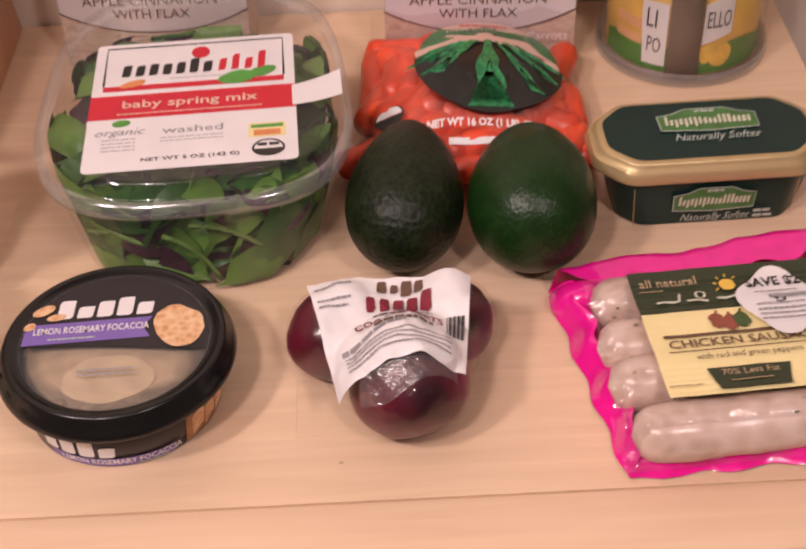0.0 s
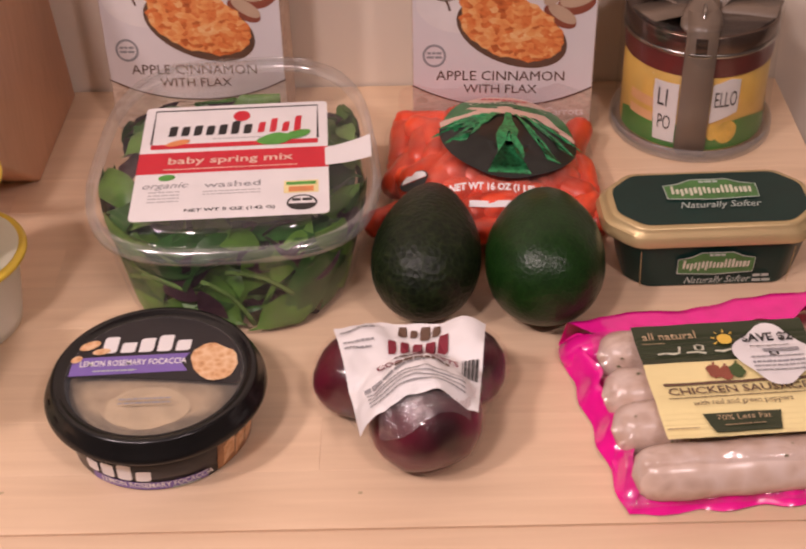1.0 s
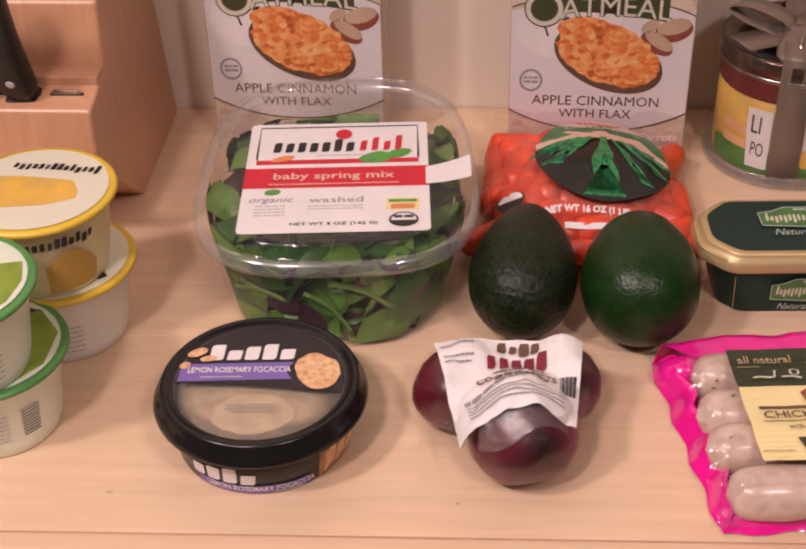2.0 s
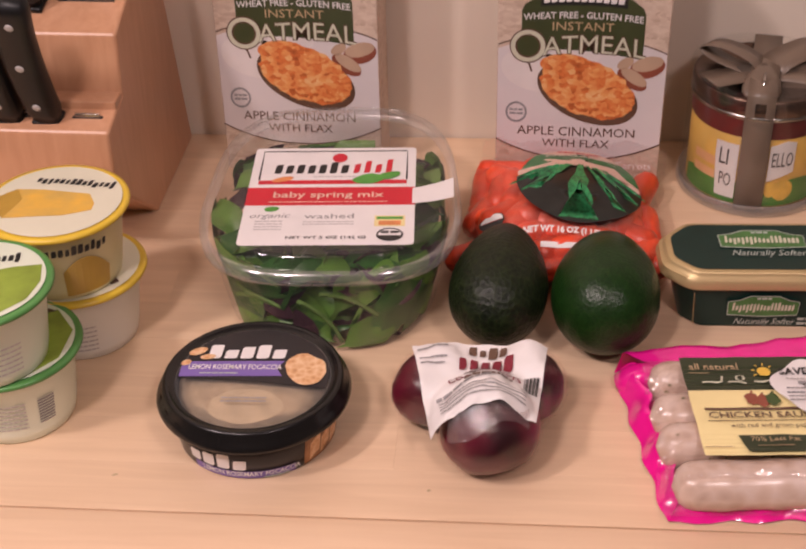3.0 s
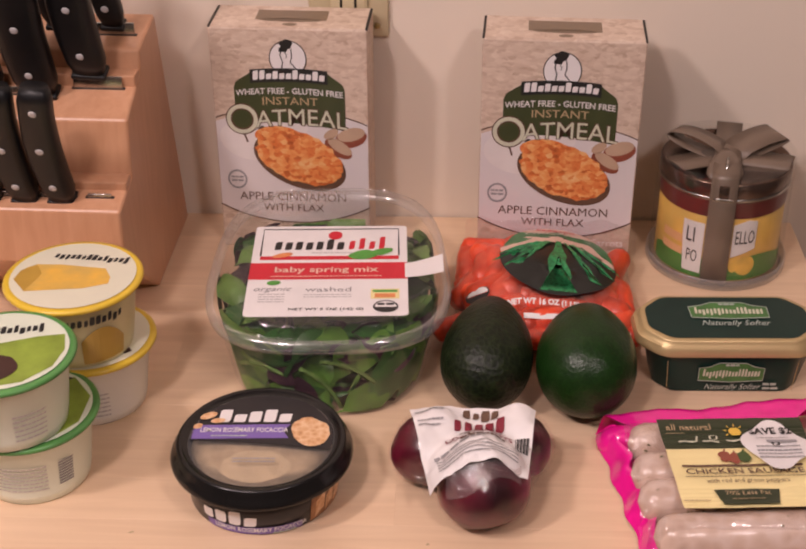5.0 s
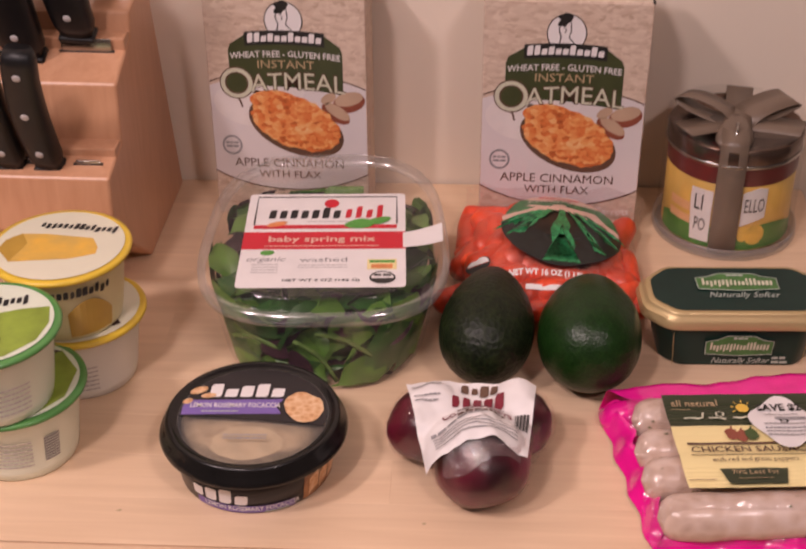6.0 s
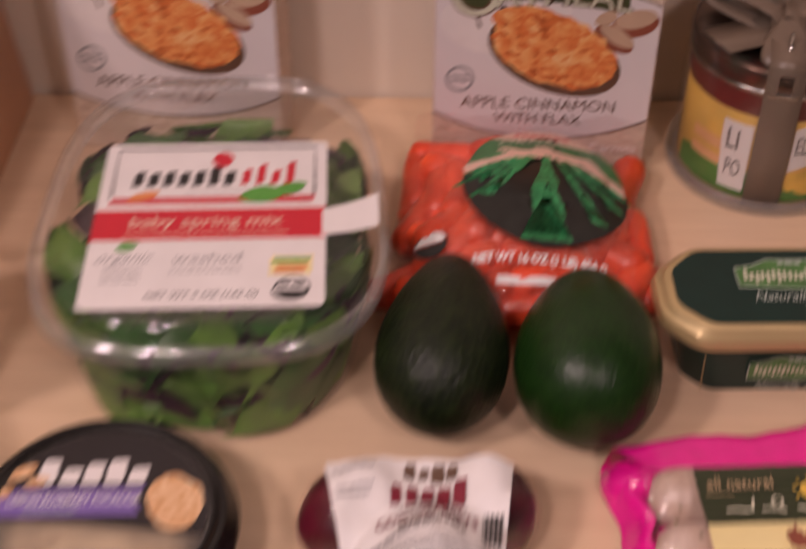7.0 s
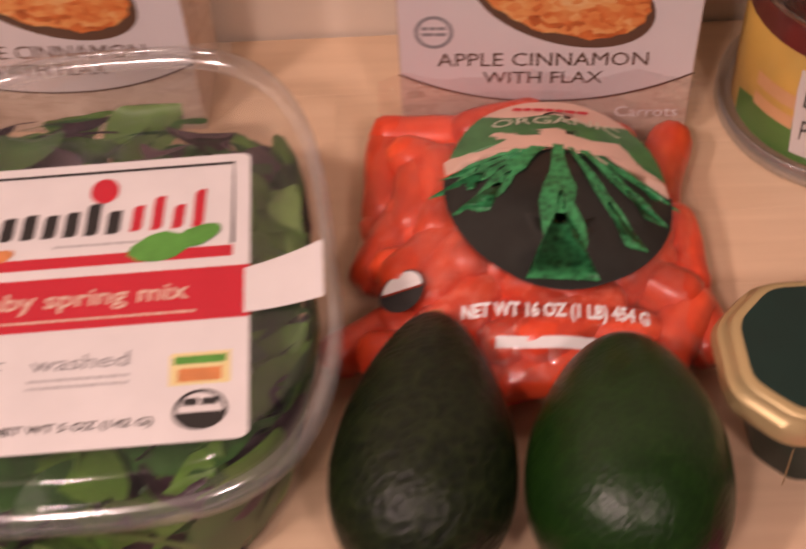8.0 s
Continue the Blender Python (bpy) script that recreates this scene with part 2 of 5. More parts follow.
M_OATS = flakes("oat_print", [(0.1, (0.40, 0.27, 0.19)), (0.4, (0.60, 0.46, 0.36)), (0.75, (0.72, 0.59, 0.48))], 190, 0.45, 0.08, (1, 1, 2.0), cells=0.35)
M_BOXWHITE = mat("box_white", (0.72, 0.66, 0.66), 0.4, vary=0.05, scale=14, bump=0.02)
M_BOXSIDE = mat("box_card", (0.55, 0.42, 0.32), 0.5, vary=0.1, scale=30)
M_PLAQUE = mat("olive_plaque", (0.055, 0.068, 0.026), 0.4, vary=0.2, scale=25)
M_OATMEAL = flakes("oatmeal_print", [(0.22, (0.34, 0.07, 0.020)), (0.38, (0.72, 0.19, 0.05)), (0.6, (0.82, 0.36, 0.12)), (0.85, (0.86, 0.60, 0.30))], 210, 0.45, 0.2, (1, 1, 1.4), cells=0.34)
M_BOWL = mat("bowl_print", (0.76, 0.70, 0.68), 0.4, vary=0.1, scale=25)
M_FLAPINK = mat("flap_print", (0.20, 0.14, 0.09), 0.45, vary=0.3, scale=160, second=(0.30, 0.22, 0.15))
M_SHADE = mat("mauve_print", (0.46, 0.36, 0.35), 0.4, vary=0.15, scale=25)
M_APPLE = mat("apple_print", (0.27, 0.075, 0.045), 0.4, vary=0.2, scale=50)
M_APPLEIN = mat("apple_flesh_print", (0.52, 0.36, 0.25), 0.4, vary=0.1, scale=50)
M_CANLAB = mat("orange_label", (0.80, 0.48, 0.10), 0.35, vary=0.2, scale=24, second=(0.70, 0.46, 0.12))
M_CANGREEN = mat("green_label", (0.06, 0.22, 0.03), 0.35, vary=0.2, scale=40)
M_PEACH = mat("peach_ink", (0.80, 0.45, 0.22), 0.4, vary=0.08)
M_WAX = mat("dark_red_wax", (0.14, 0.02, 0.018), 0.3, vary=0.25, scale=40)
M_LEMON = mat("lemon_print", (0.80, 0.50, 0.08), 0.4, vary=0.2, scale=140)
M_STEEL = mat("brushed_steel", (0.55, 0.53, 0.50), 0.22, 1.0, vary=0.08, scale=30, bump=0.02)
M_RIBBON = mat("taupe_satin", (0.190, 0.138, 0.100), 0.36, 0.0, vary=0.12, scale=30, bump=0.06, bscale=500)
M_KNIFE = mat("black_handle", (0.008, 0.008, 0.009), 0.42, spec=0.35, vary=0.2, bump=0.04)
M_CUPWHITE = mat("cup_white", (0.84, 0.84, 0.79), 0.35, vary=0.03, scale=20, bump=0.02)
M_CUPMINT = mat("cup_mint", (0.80, 0.87, 0.74), 0.35, vary=0.06, scale=20, bump=0.02)
M_CUPYELLOW = mat("cup_pale_yellow", (0.76, 0.68, 0.40), 0.35, vary=0.06, scale=20, bump=0.02)
M_RIMYELLOW = mat("foil_yellow", (0.75, 0.52, 0.05), 0.3, vary=0.08, scale=30, bump=0.15, bscale=120)
M_RIMGREEN = mat("foil_green", (0.10, 0.30, 0.08), 0.3, vary=0.12, scale=30, bump=0.15, bscale=120)
M_FOILCREAM = mat("foil_cream", (0.74, 0.72, 0.56), 0.3, vary=0.04, scale=30, bump=0.15, bscale=90)
M_FOILMINT = mat("foil_mint", (0.70, 0.76, 0.62), 0.3, vary=0.04, scale=30, bump=0.15, bscale=90)
M_LOAF = mat("golden_print", (0.72, 0.42, 0.06), 0.4, vary=0.3, scale=40, second=(0.78, 0.55, 0.18))
M_LIME = mat("lime_print", (0.26, 0.36, 0.05), 0.4, vary=0.35, scale=40)
M_CARAMEL = mat("caramel_foil", (0.50, 0.31, 0.06), 0.3, vary=0.15, scale=30)
M_CHERRY = mat("dark_fruit_print", (0.05, 0.02, 0.015), 0.4, vary=0.2)
M_FIELD = flakes("crop_row_print", [(0.25, (0.008, 0.03, 0.012)), (0.45, (0.015, 0.15, 0.05)), (0.8, (0.04, 0.34, 0.12))], 380, 0.35, 0.05)
M_SOIL = mat("soil_print", (0.014, 0.016, 0.014), 0.35, vary=0.3, scale=120)
M_HILL = mat("hill_print", (0.06, 0.20, 0.07), 0.35, vary=0.3, scale=100)
M_SKYP = mat("pale_pink_print", (0.74, 0.50, 0.40), 0.35, vary=0.1, scale=30)


# ---- helpers for meshes ----
def thing(name, m, label, category, group="", kind=""):
    ob = new(name)
    ob.empty_display_size = 0.01
    ob.matrix_basis = m
    return tagged(ob, label, category, group, kind)


def part(name, bm, material, parent, label="", smooth=True):
    """Links a bmesh as one mesh object under a thing or under a part."""
    if isinstance(bm, list):
        return [part(name, b, material, parent, label, smooth) for b in bm][0]
    me = bpy.data.meshes.new(name)
    if isinstance(bm, bmesh.types.BMesh):
        bm.normal_update()
        bm.to_mesh(me)
        bm.free()
    else:
        me.from_pydata(bm[0], [], bm[1])
    me.materials.append(material)
    if smooth:
        me.polygons.foreach_set("use_smooth", [True] * len(me.polygons))
    ob = new(name, me)
    ob.parent = parent
    if label:
        ob["label"] = label
    return ob


def auto(ob, degrees=35):
    """Keeps edges sharper than the angle crisp."""
    ob.data.set_sharp_from_angle(angle=radians(degrees))
    return ob


def loft(rings, n=48, cap0=True, cap1=True):
    """Rings of (hx, hy, z, cx, cy, power): a closed or open skin through superellipses."""
    vs, fs = [], []
    for hx, hy, z, cx, cy, p in rings:
        for k in range(n):
            a = 2 * math.pi * k / n
            c, s = math.cos(a), math.sin(a)
            vs.append((cx + hx * math.copysign(abs(c) ** (2 / p), c), cy + hy * math.copysign(abs(s) ** (2 / p), s), z))
    for r in range(len(rings) - 1):
        for k in range(n):
            a, b = r * n + k, r * n + (k + 1) % n
            fs.append((a, b, b + n, a + n))
    if cap0:
        fs.append(tuple(range(n))[::-1])
    if cap1:
        fs.append(tuple(range((len(rings) - 1) * n, len(rings) * n)))
    return vs, fs


def turned(profile, n=64, cap0=True, cap1=True):
    return loft([(r, r, z, 0, 0, 2) for r, z in profile], n, cap0, cap1)


def grid(f, nu, nv):
    vs = [tuple(f(i / nu, j / nv)) for j in range(nv + 1) for i in range(nu + 1)]
    fs = [(j * (nu + 1) + i, j * (nu + 1) + i + 1, (j + 1) * (nu + 1) + i + 1, (j + 1) * (nu + 1) + i) for j in range(nv) for i in range(nu)]
    return vs, fs


def block(x0, x1, y0, y1, z0, z1, bevel=0.001, seg=2):
    bm = bmesh.new()
    bmesh.ops.create_cube(bm, size=1)
    for v in bm.verts:
        v.co = Vector((x0 + (v.co.x + 0.5) * (x1 - x0), y0 + (v.co.y + 0.5) * (y1 - y0), z0 + (v.co.z + 0.5) * (z1 - z0)))
    if bevel:
        bmesh.ops.bevel(bm, geom=bm.edges, offset=bevel, segments=seg, profile=0.5, affect="EDGES")
    return bm


def merge(*meshes):
    vs, fs = [], []
    for v, f in meshes:
        k = len(vs)
        vs += list(v)
        fs += [tuple(i + k for i in q) for q in f]
    return vs, fs


def poly(F, points, h=0.0003):
    """A flat printed shape on the surface F(u, v, h)."""
    return [tuple(F(u, v, h)) for u, v in points], [tuple(range(len(points)))]


def rect(F, u0, u1, v0, v1, h=0.0003, nu=1, nv=1):
    return grid(lambda a, b: F(u0 + a * (u1 - u0), v0 + b * (v1 - v0), h), nu, nv)


def oval(F, u, v, ru, rv, turn=0, h=0.0003, n=28, hole=0.0, rag=0.0, seed=0):
    """An ellipse, or a ring where hole is above 0; rag roughens its outline."""
    rnd = random.Random(seed)
    c, s = math.cos(radians(turn)), math.sin(radians(turn))

    def at(k, q):
        a = 2 * math.pi * k / n
        x, y = ru * q * math.cos(a), rv * q * math.sin(a)
        return tuple(F(u + x * c - y * s, v + x * s + y * c, h))

    outer = [at(k, 1 + rag * rnd.uniform(-1, 1)) for k in range(n)]
    if not hole:
        return outer, [tuple(range(n))]
    inner = [at(k, hole) for k in range(n)]
    return outer + inner, [(k, (k + 1) % n, n + (k + 1) % n, n + k) for k in range(n)]


def stroke(F, points, w, h=0.0004):
    """A painted line through the points."""
    vs, fs = [], []
    for k, (u, v) in enumerate(points):
        a, b = points[max(k - 1, 0)], points[min(k + 1, len(points) - 1)]
        d = Vector((b[0] - a[0], b[1] - a[1])).normalized()
        ww = w / 2
        vs += [tuple(F(u - d.y * ww, v + d.x * ww, h)), tuple(F(u + d.y * ww, v - d.x * ww, h))]
    for k in range(len(points) - 1):
        fs.append((2 * k, 2 * k + 1, 2 * k + 3, 2 * k + 2))
    return vs, fs


def bars(F, u0, u1, v, tall, seed, h=0.0004, gap=0.25, slope=0.0):
    """Unreadable writing: a line of small bars of word length."""
    rnd = random.Random(seed)
    out, u = [], u0
    while u < u1:
        w = min(tall * rnd.uniform(1.2, 3.4), u1 - u)
        out.append(rect(lambda a, b, hh: F(a, b + slope * (a - u0), hh), u, u + w, v - tall / 2, v + tall / 2, h))
        u += w + tall * gap * 1.6
    return merge(*out)


def mark(F, u0, u1, v, tall, w, n, h=0.0006, seed=1, slope=0.0, thin=False):
    """A row of plain slanted blocks of the size and colour of a mark that is not lettered."""
    rnd = random.Random(seed)
    n = n * 2 if thin else n
    step = (u1 - u0) / n
    out = []
    for k in range(n):
        u, vv = u0 + step * (k + 0.5), v + slope * step * k
        hi, lo = tall * rnd.choice((0.34, 0.36, 0.62)), tall * rnd.choice((0.36, 0.36, 0.36, 0.6))
        b = step * rnd.uniform(0.26, 0.4)
        if thin:
            b *= 0.9
            hi *= rnd.choice((0.7, 1.0, 1.0))
        out.append(poly(F, [(u - b - 0.08 * step, vv - lo), (u + b - 0.12 * step, vv - lo), (u + b + 0.08 * step, vv - lo * 0.5), (u + b + 0.1 * step, vv + hi), (u - b + 0.16 * step, vv + hi), (u - b + 0.02 * step, vv + hi * 0.6)], h))
    return out


def pebbles(F, u0, u1, v, tall, heights, h=0.0006, fill=0.40):
    """A row of plain rounded blocks standing on the line v, of the size and colour of a heavy mark."""
    step, out = (u1 - u0) / len(heights), []
    for k, q in enumerate(heights):
        hi = tall * q
        out.append(poly(F, [(u0 + step * (k + 0.5) + fill * step * math.copysign(abs(math.cos(a)) ** 0.3, math.cos(a)) + 0.08 * tall * math.sin(a), v + hi / 2 + hi / 2 * math.copysign(abs(math.sin(a)) ** 0.3, math.sin(a))) for a in [2 * math.pi * i / 24 for i in range(24)]], h))
    return out


def words(body, size, F, u, v, h=0.0005, align="CENTER", wide=1.0, bold=0.0, shear=0.0, arc=0.0):
    """Readable writing in the built-in font, laid on the surface F."""
    cu = bpy.data.curves.new("lettering", "FONT")
    cu.body, cu.size, cu.align_x, cu.align_y, cu.resolution_u, cu.offset, cu.shear = body, size, align, "CENTER", 2, bold, shear
    ob = new("lettering", cu)
    dg = bpy.context.evaluated_depsgraph_get()
    me = bpy.data.meshes.new_from_object(ob.evaluated_get(dg))
    vs = [(c.co.x * wide, c.co.y) for c in me.vertices]
    fs = [tuple(p.vertices) for p in me.polygons]
    bpy.data.objects.remove(ob)
    bpy.data.curves.remove(cu)
    bpy.data.meshes.remove(me)
    return [tuple(F(u + a, v + b + arc * a * a, h)) for a, b in vs], fs


def flat_xy(z, turn=0.0, cx=0.0, cy=0.0):
    c, s = math.cos(radians(turn)), math.sin(radians(turn))
    return lambda u, v, h: (cx + u * c - v * s, cy + u * s + v * c, z + h)


def wrapped(r, slope=0.0, start=-90.0, swell=0.0):
    """The skin of a cup: u runs round it from the start angle, v up it; the radius grows by slope per metre."""
    def F(u, v, h):
        a = radians(start) + u / r
        rr = r + slope * v + h
        return rr * math.cos(a), rr * math.sin(a), v
    return F


def tube(points, r, n=8, r2=None):
    """A round bar along points, its ends closed."""
    vs, fs = [], []
    for k, p in enumerate(points):
        p = Vector(p)
        d = (Vector(points[min(k + 1, len(points) - 1)]) - Vector(points[max(k - 1, 0)])).normalized()
        side = d.orthogonal().normalized() if k == 0 else (side - d * side.dot(d)).normalized()
        up = d.cross(side)
        rr = r if r2 is None else r + (r2 - r) * k / (len(points) - 1)
        vs += [tuple(p + rr * (math.cos(2 * math.pi * i / n) * side + math.sin(2 * math.pi * i / n) * up)) for i in range(n)]
    for k in range(len(points) - 1):
        for i in range(n):
            j = (i + 1) % n
            fs.append((k * n + i, k * n + j, (k + 1) * n + j, (k + 1) * n + i))
    fs += [tuple(range(n))[::-1], tuple(range((len(points) - 1) * n, len(points) * n))]
    return vs, fs


def rough_noise(x, y, z, k):
    return noise.noise(Vector((x * k, y * k, z * k)))


# ---- the room ----
def setting(name, bm, material, label, category="wall"):
    ob = part(name, bm, material, None, smooth=False)
    return tagged(ob, label, category, kind="structure")


setting("wall_north", block(-2.2, 1.8, 0.076, 0.176, -0.9, 1.6, 0), M_WALL, "beige painted wall behind the wooden counter")
# unseen walls and ceiling, added in a dark colour to hold down bounced light
setting("wall_south", block(-2.2, 1.8, -3.1, -3.0, -0.9, 1.6, 0), M_ROOM, "plain dark unseen wall closing the room")
setting("wall_west", block(-2.3, -2.2, -3.1, 0.176, -0.9, 1.6, 0), M_ROOM, "plain dark unseen wall closing the room")
setting("wall_east", block(1.8, 1.9, -3.1, 0.176, -0.9, 1.6, 0), M_ROOM, "plain dark unseen wall closing the room")
setting("ceiling", block(-2.3, 1.9, -3.1, 0.176, 1.6, 1.7, 0), M_ROOM, "plain dark unseen ceiling above the room", "ceiling")
setting("floor", block(-2.3, 1.9, -3.1, 0.176, -1.0, -0.9, 0), M_FLOOR, "brown wooden floor under the counter", "floor")

# wall outlet, mostly hidden behind one of the cartons
outlet = thing("wall_outlet", pose(-0.1104, 0.076, 0.2075), "ivory plastic wall outlet plate with brass screws", "outlet")
part("cover_plate", block(-0.034, 0.034, -0.005, 0.0, -0.032, 0.075, 0.002), M_OUTLET, outlet)
part("socket_face", block(-0.016, 0.016, -0.008, -0.005, -0.018, 0.012, 0.003), M_OUTLET, outlet)
for sx in (-0.006, 0.006):
    part("socket_slot", block(sx - 0.001, sx + 0.001, -0.0086, -0.0079, -0.006, 0.006, 0), M_DARK, outlet)
part("screw", loft([(0.003, 0.003, 0, 0, 0, 2), (0.0022, 0.0022, 0.0015, 0, 0, 2)], 12), M_BRASS, outlet).matrix_basis = pose(0.024, -0.005, -0.022, 90)


# ---- oatmeal cartons ----
def oatmeal_carton(m, group):
    W, D, H = 0.130, 0.052, 0.204
    c = thing("oatmeal_carton", m, "oat-patterned cardboard oatmeal carton standing against the wall", "cereal box", group)
    part("carton_body", block(0, W, 0, D, 0, H, 0.0012), M_OATS, c, smooth=False)
    F = lambda u, v, h: (u * 0.963, -h, v if v < 0.0505 else 0.0505 + (v - 0.0505) * 1.045)
    B = W
    W = 0.135
    # white lower front with a bowed lower edge
    arc = [(W * k / 20, 0.026 + 0.0165 * (abs(k / 10 - 1)) ** 2.2) for k in range(21)]
    top = [(W * (1 - k / 20), 0.118 + 0.012 * math.sin(math.pi * k / 20)) for k in range(21)]
    part("white_panel", poly(F, [(min(max(u, 0.0008), W - 0.0008), v) for u, v in arc + top], 0.0003), M_BOXWHITE, c, "white printed lower panel", False)
    part("panel_border", stroke(F, arc, 0.0012, 0.0005), M_BROWNINK, c, smooth=False)
    part("panel_border", stroke(F, [(0.001 + 0.03 * q / 6, 0.121 + 0.008 * (q / 6) ** 0.8) for q in range(7)], 0.001, 0.0005), M_BROWNINK, c, smooth=False)
    part("panel_border", stroke(F, [(W - 0.001 - 0.024 * q / 6, 0.117 + 0.008 * (q / 6) ** 0.8) for q in range(7)], 0.001, 0.0005), M_BROWNINK, c, smooth=False)
    # bowl and its contents, apple slices
    part("bowl_picture", merge(oval(F, 0.030, 0.101, 0.027, 0.017, -12, 0.0004), oval(F, 0.060, 0.112, 0.022, 0.008, 4, 0.0004)), M_BOWL, c, smooth=False)
    part("bowl_shadow", merge(oval(F, 0.0735, 0.0835, 0.0425, 0.0235, -20, 0.0005, 40), stroke(F, [(0.012, 0.118), (0.02, 0.112), (0.026, 0.106), (0.028, 0.1)], 0.0016, 0.0006)), M_BROWNINK, c, smooth=False)
    part("oatmeal_picture", merge(oval(F, 0.0735, 0.0872, 0.0400, 0.0222, -20, 0.0007, 48, rag=0.05, seed=3)), M_OATMEAL, c, "orange oatmeal with apple", False)
    part("oatmeal_print", oval(F, 0.054, 0.107, 0.020, 0.008, 2, 0.00055, 24, rag=0.03, seed=4), M_OATMEAL, c, smooth=False)
    part("apple_slice", list((oval(F, 0.1080, 0.0960, 0.0135, 0.0066, -32, 0.0006), oval(F, 0.1195, 0.1060, 0.0140, 0.0085, 14, 0.0006))), M_APPLE, c, smooth=False)
    part("apple_flesh", list((oval(F, 0.1095, 0.0980, 0.0120, 0.0048, -32, 0.0008), oval(F, 0.1195, 0.1090, 0.0125, 0.0058, 14, 0.0008), oval(F, 0.1020, 0.1090, 0.007, 0.004, 30, 0.0008))), M_APPLEIN, c, smooth=False)
    # olive plaque with its lettering
    plq = [(0.019, 0.117), (0.019, 0.148), (0.021, 0.153), (0.026, 0.156)] + [(0.036 + 0.063 * k / 10, 0.162 + 0.003 * math.sin(math.pi * k / 10)) for k in range(11)] + [(0.108, 0.1555), (0.113, 0.152), (0.115, 0.147), (0.115, 0.112)] + [(0.115 - 0.096 * k / 10, 0.112 + 0.0035 * math.sin(math.pi * k / 10) + 0.005 * k / 10) for k in range(1, 10)]
    part("plaque", poly(F, plq, 0.0006), M_PLAQUE, c, "olive green plaque", False)
    part("emblem", oval(F, 0.067, 0.173, 0.0155, 0.0148, 0, 0.0005, 36), M_WHITE, c, smooth=False)
    part("emblem_ring", merge(oval(F, 0.067, 0.173, 0.0161, 0.0154, 0, 0.0006, 36, 0.95), oval(F, 0.0655, 0.1835, 0.0062, 0.0042, 20, 0.0007, 14, rag=0.35, seed=5), stroke(F, [(0.0625, 0.182), (0.0605, 0.176), (0.0625, 0.170), (0.0615, 0.165)], 0.0010, 0.0007), stroke(F, [(0.0700, 0.181), (0.0705, 0.175), (0.0690, 0.170), (0.0735, 0.165)], 0.0009, 0.0007), stroke(F, [(0.0645, 0.1775), (0.0665, 0.1760), (0.0655, 0.1735)], 0.0007, 0.0007)), M_INK, c, smooth=False)
    crest = lambda u, v, h: F(u, v - 1.6 * (u - 0.067) ** 2, h)
    part("brand_band", rect(crest, 0.0335, 0.1005, 0.1535, 0.1650, 0.0008, 16), M_INK, c, smooth=False)
    part("brand_mark", pebbles(crest, 0.0355, 0.0985, 0.1560, 0.0078, (1.0, 1.0, 0.62, 0.85, 0.62, 0.62, 1.0, 0.62, 0.62, 1.0, 0.66), 0.001), M_WHITE, c, smooth=False)
    part("lettering", words("WHEAT FREE - GLUTEN FREE", 0.0072, F, 0.067, 0.1455, 0.0009, arc=-1.2, bold=0.0001), M_WHITE, c, smooth=False)
    part("lettering", words("INSTANT", 0.0095, F, 0.067, 0.1368, 0.0009, wide=1.25, arc=-0.8), M_TAN, c, smooth=False)
    part("plaque_edge", oval(F, 0.0245, 0.1205, 0.0125, 0.0115, 0, 0.0007, 30), M_PLAQUE, c, smooth=False)
    part("letter_edge", merge(words("ATMEAL", 0.0205, F, 0.0765, 0.1225, 0.00075, wide=1.06, arc=-2.0, bold=0.0007), oval(F, 0.0245, 0.1205, 0.0147, 0.0137, 0, 0.00075, 30, 0.6)), M_BROWNINK, c, smooth=False)
    part("lettering", merge(words("ATMEAL", 0.0205, F, 0.0765, 0.1225, 0.0010, wide=1.06, arc=-2.0), oval(F, 0.0245, 0.1205, 0.0137, 0.0127, 0, 0.0010, 30, 0.74)), M_CREAM, c, smooth=False)
    part("seal", merge(oval(F, 0.0165, 0.066, 0.0088, 0.0088, 0, 0.0005, 30, 0.8), bars(F, 0.011, 0.022, 0.068, 0.0018, 4), bars(F, 0.011, 0.022, 0.0648, 0.0018, 6)), M_GREY, c, smooth=False)
    part("lettering", words("APPLE CINNAMON", 0.0108, F, 0.066, 0.0505, 0.0006, wide=1.05), M_BROWNINK, c, smooth=False)
    part("lettering", words("WITH FLAX", 0.0100, F, 0.066, 0.0400, 0.0006, wide=1.05), M_BROWNINK, c, smooth=False)
    T = lambda u, v, h: (u, v, H + h)
    part("top_flap", block(0.001, B - 0.001, 0.001, D - 0.002, H - 0.0002, H + 0.0007, 0.0003), M_OATS, c, smooth=False)
    part("top_print", merge(rect(T, 0.036, 0.095, 0.018, 0.040, 0.001), oval(T, 0.0655, 0.018, 0.026, 0.004, 0, 0.001), oval(T, 0.066, 0.008, 0.006, 0.003, 0, 0.001)), M_FLAPINK, c, smooth=False)
    part("flap_slot", block(-0.0003, 0.0016, 0.001, D - 0.004, H - 0.0006, H + 0.0012, 0), M_DARK, c, smooth=False)
    part("flap_slot", block(B - 0.0016, B + 0.0003, 0.001, D - 0.004, H - 0.0006, H + 0.0012, 0), M_DARK, c, smooth=False)
    return c


carton = oatmeal_carton(pose(0.0019, -0.0021, 0.0, 0, 0, -3.0), "oatmeal cartons")
copy_thing(carton, pose(-0.2210, 0.0156, 0.0, 0, 0, -2.0))


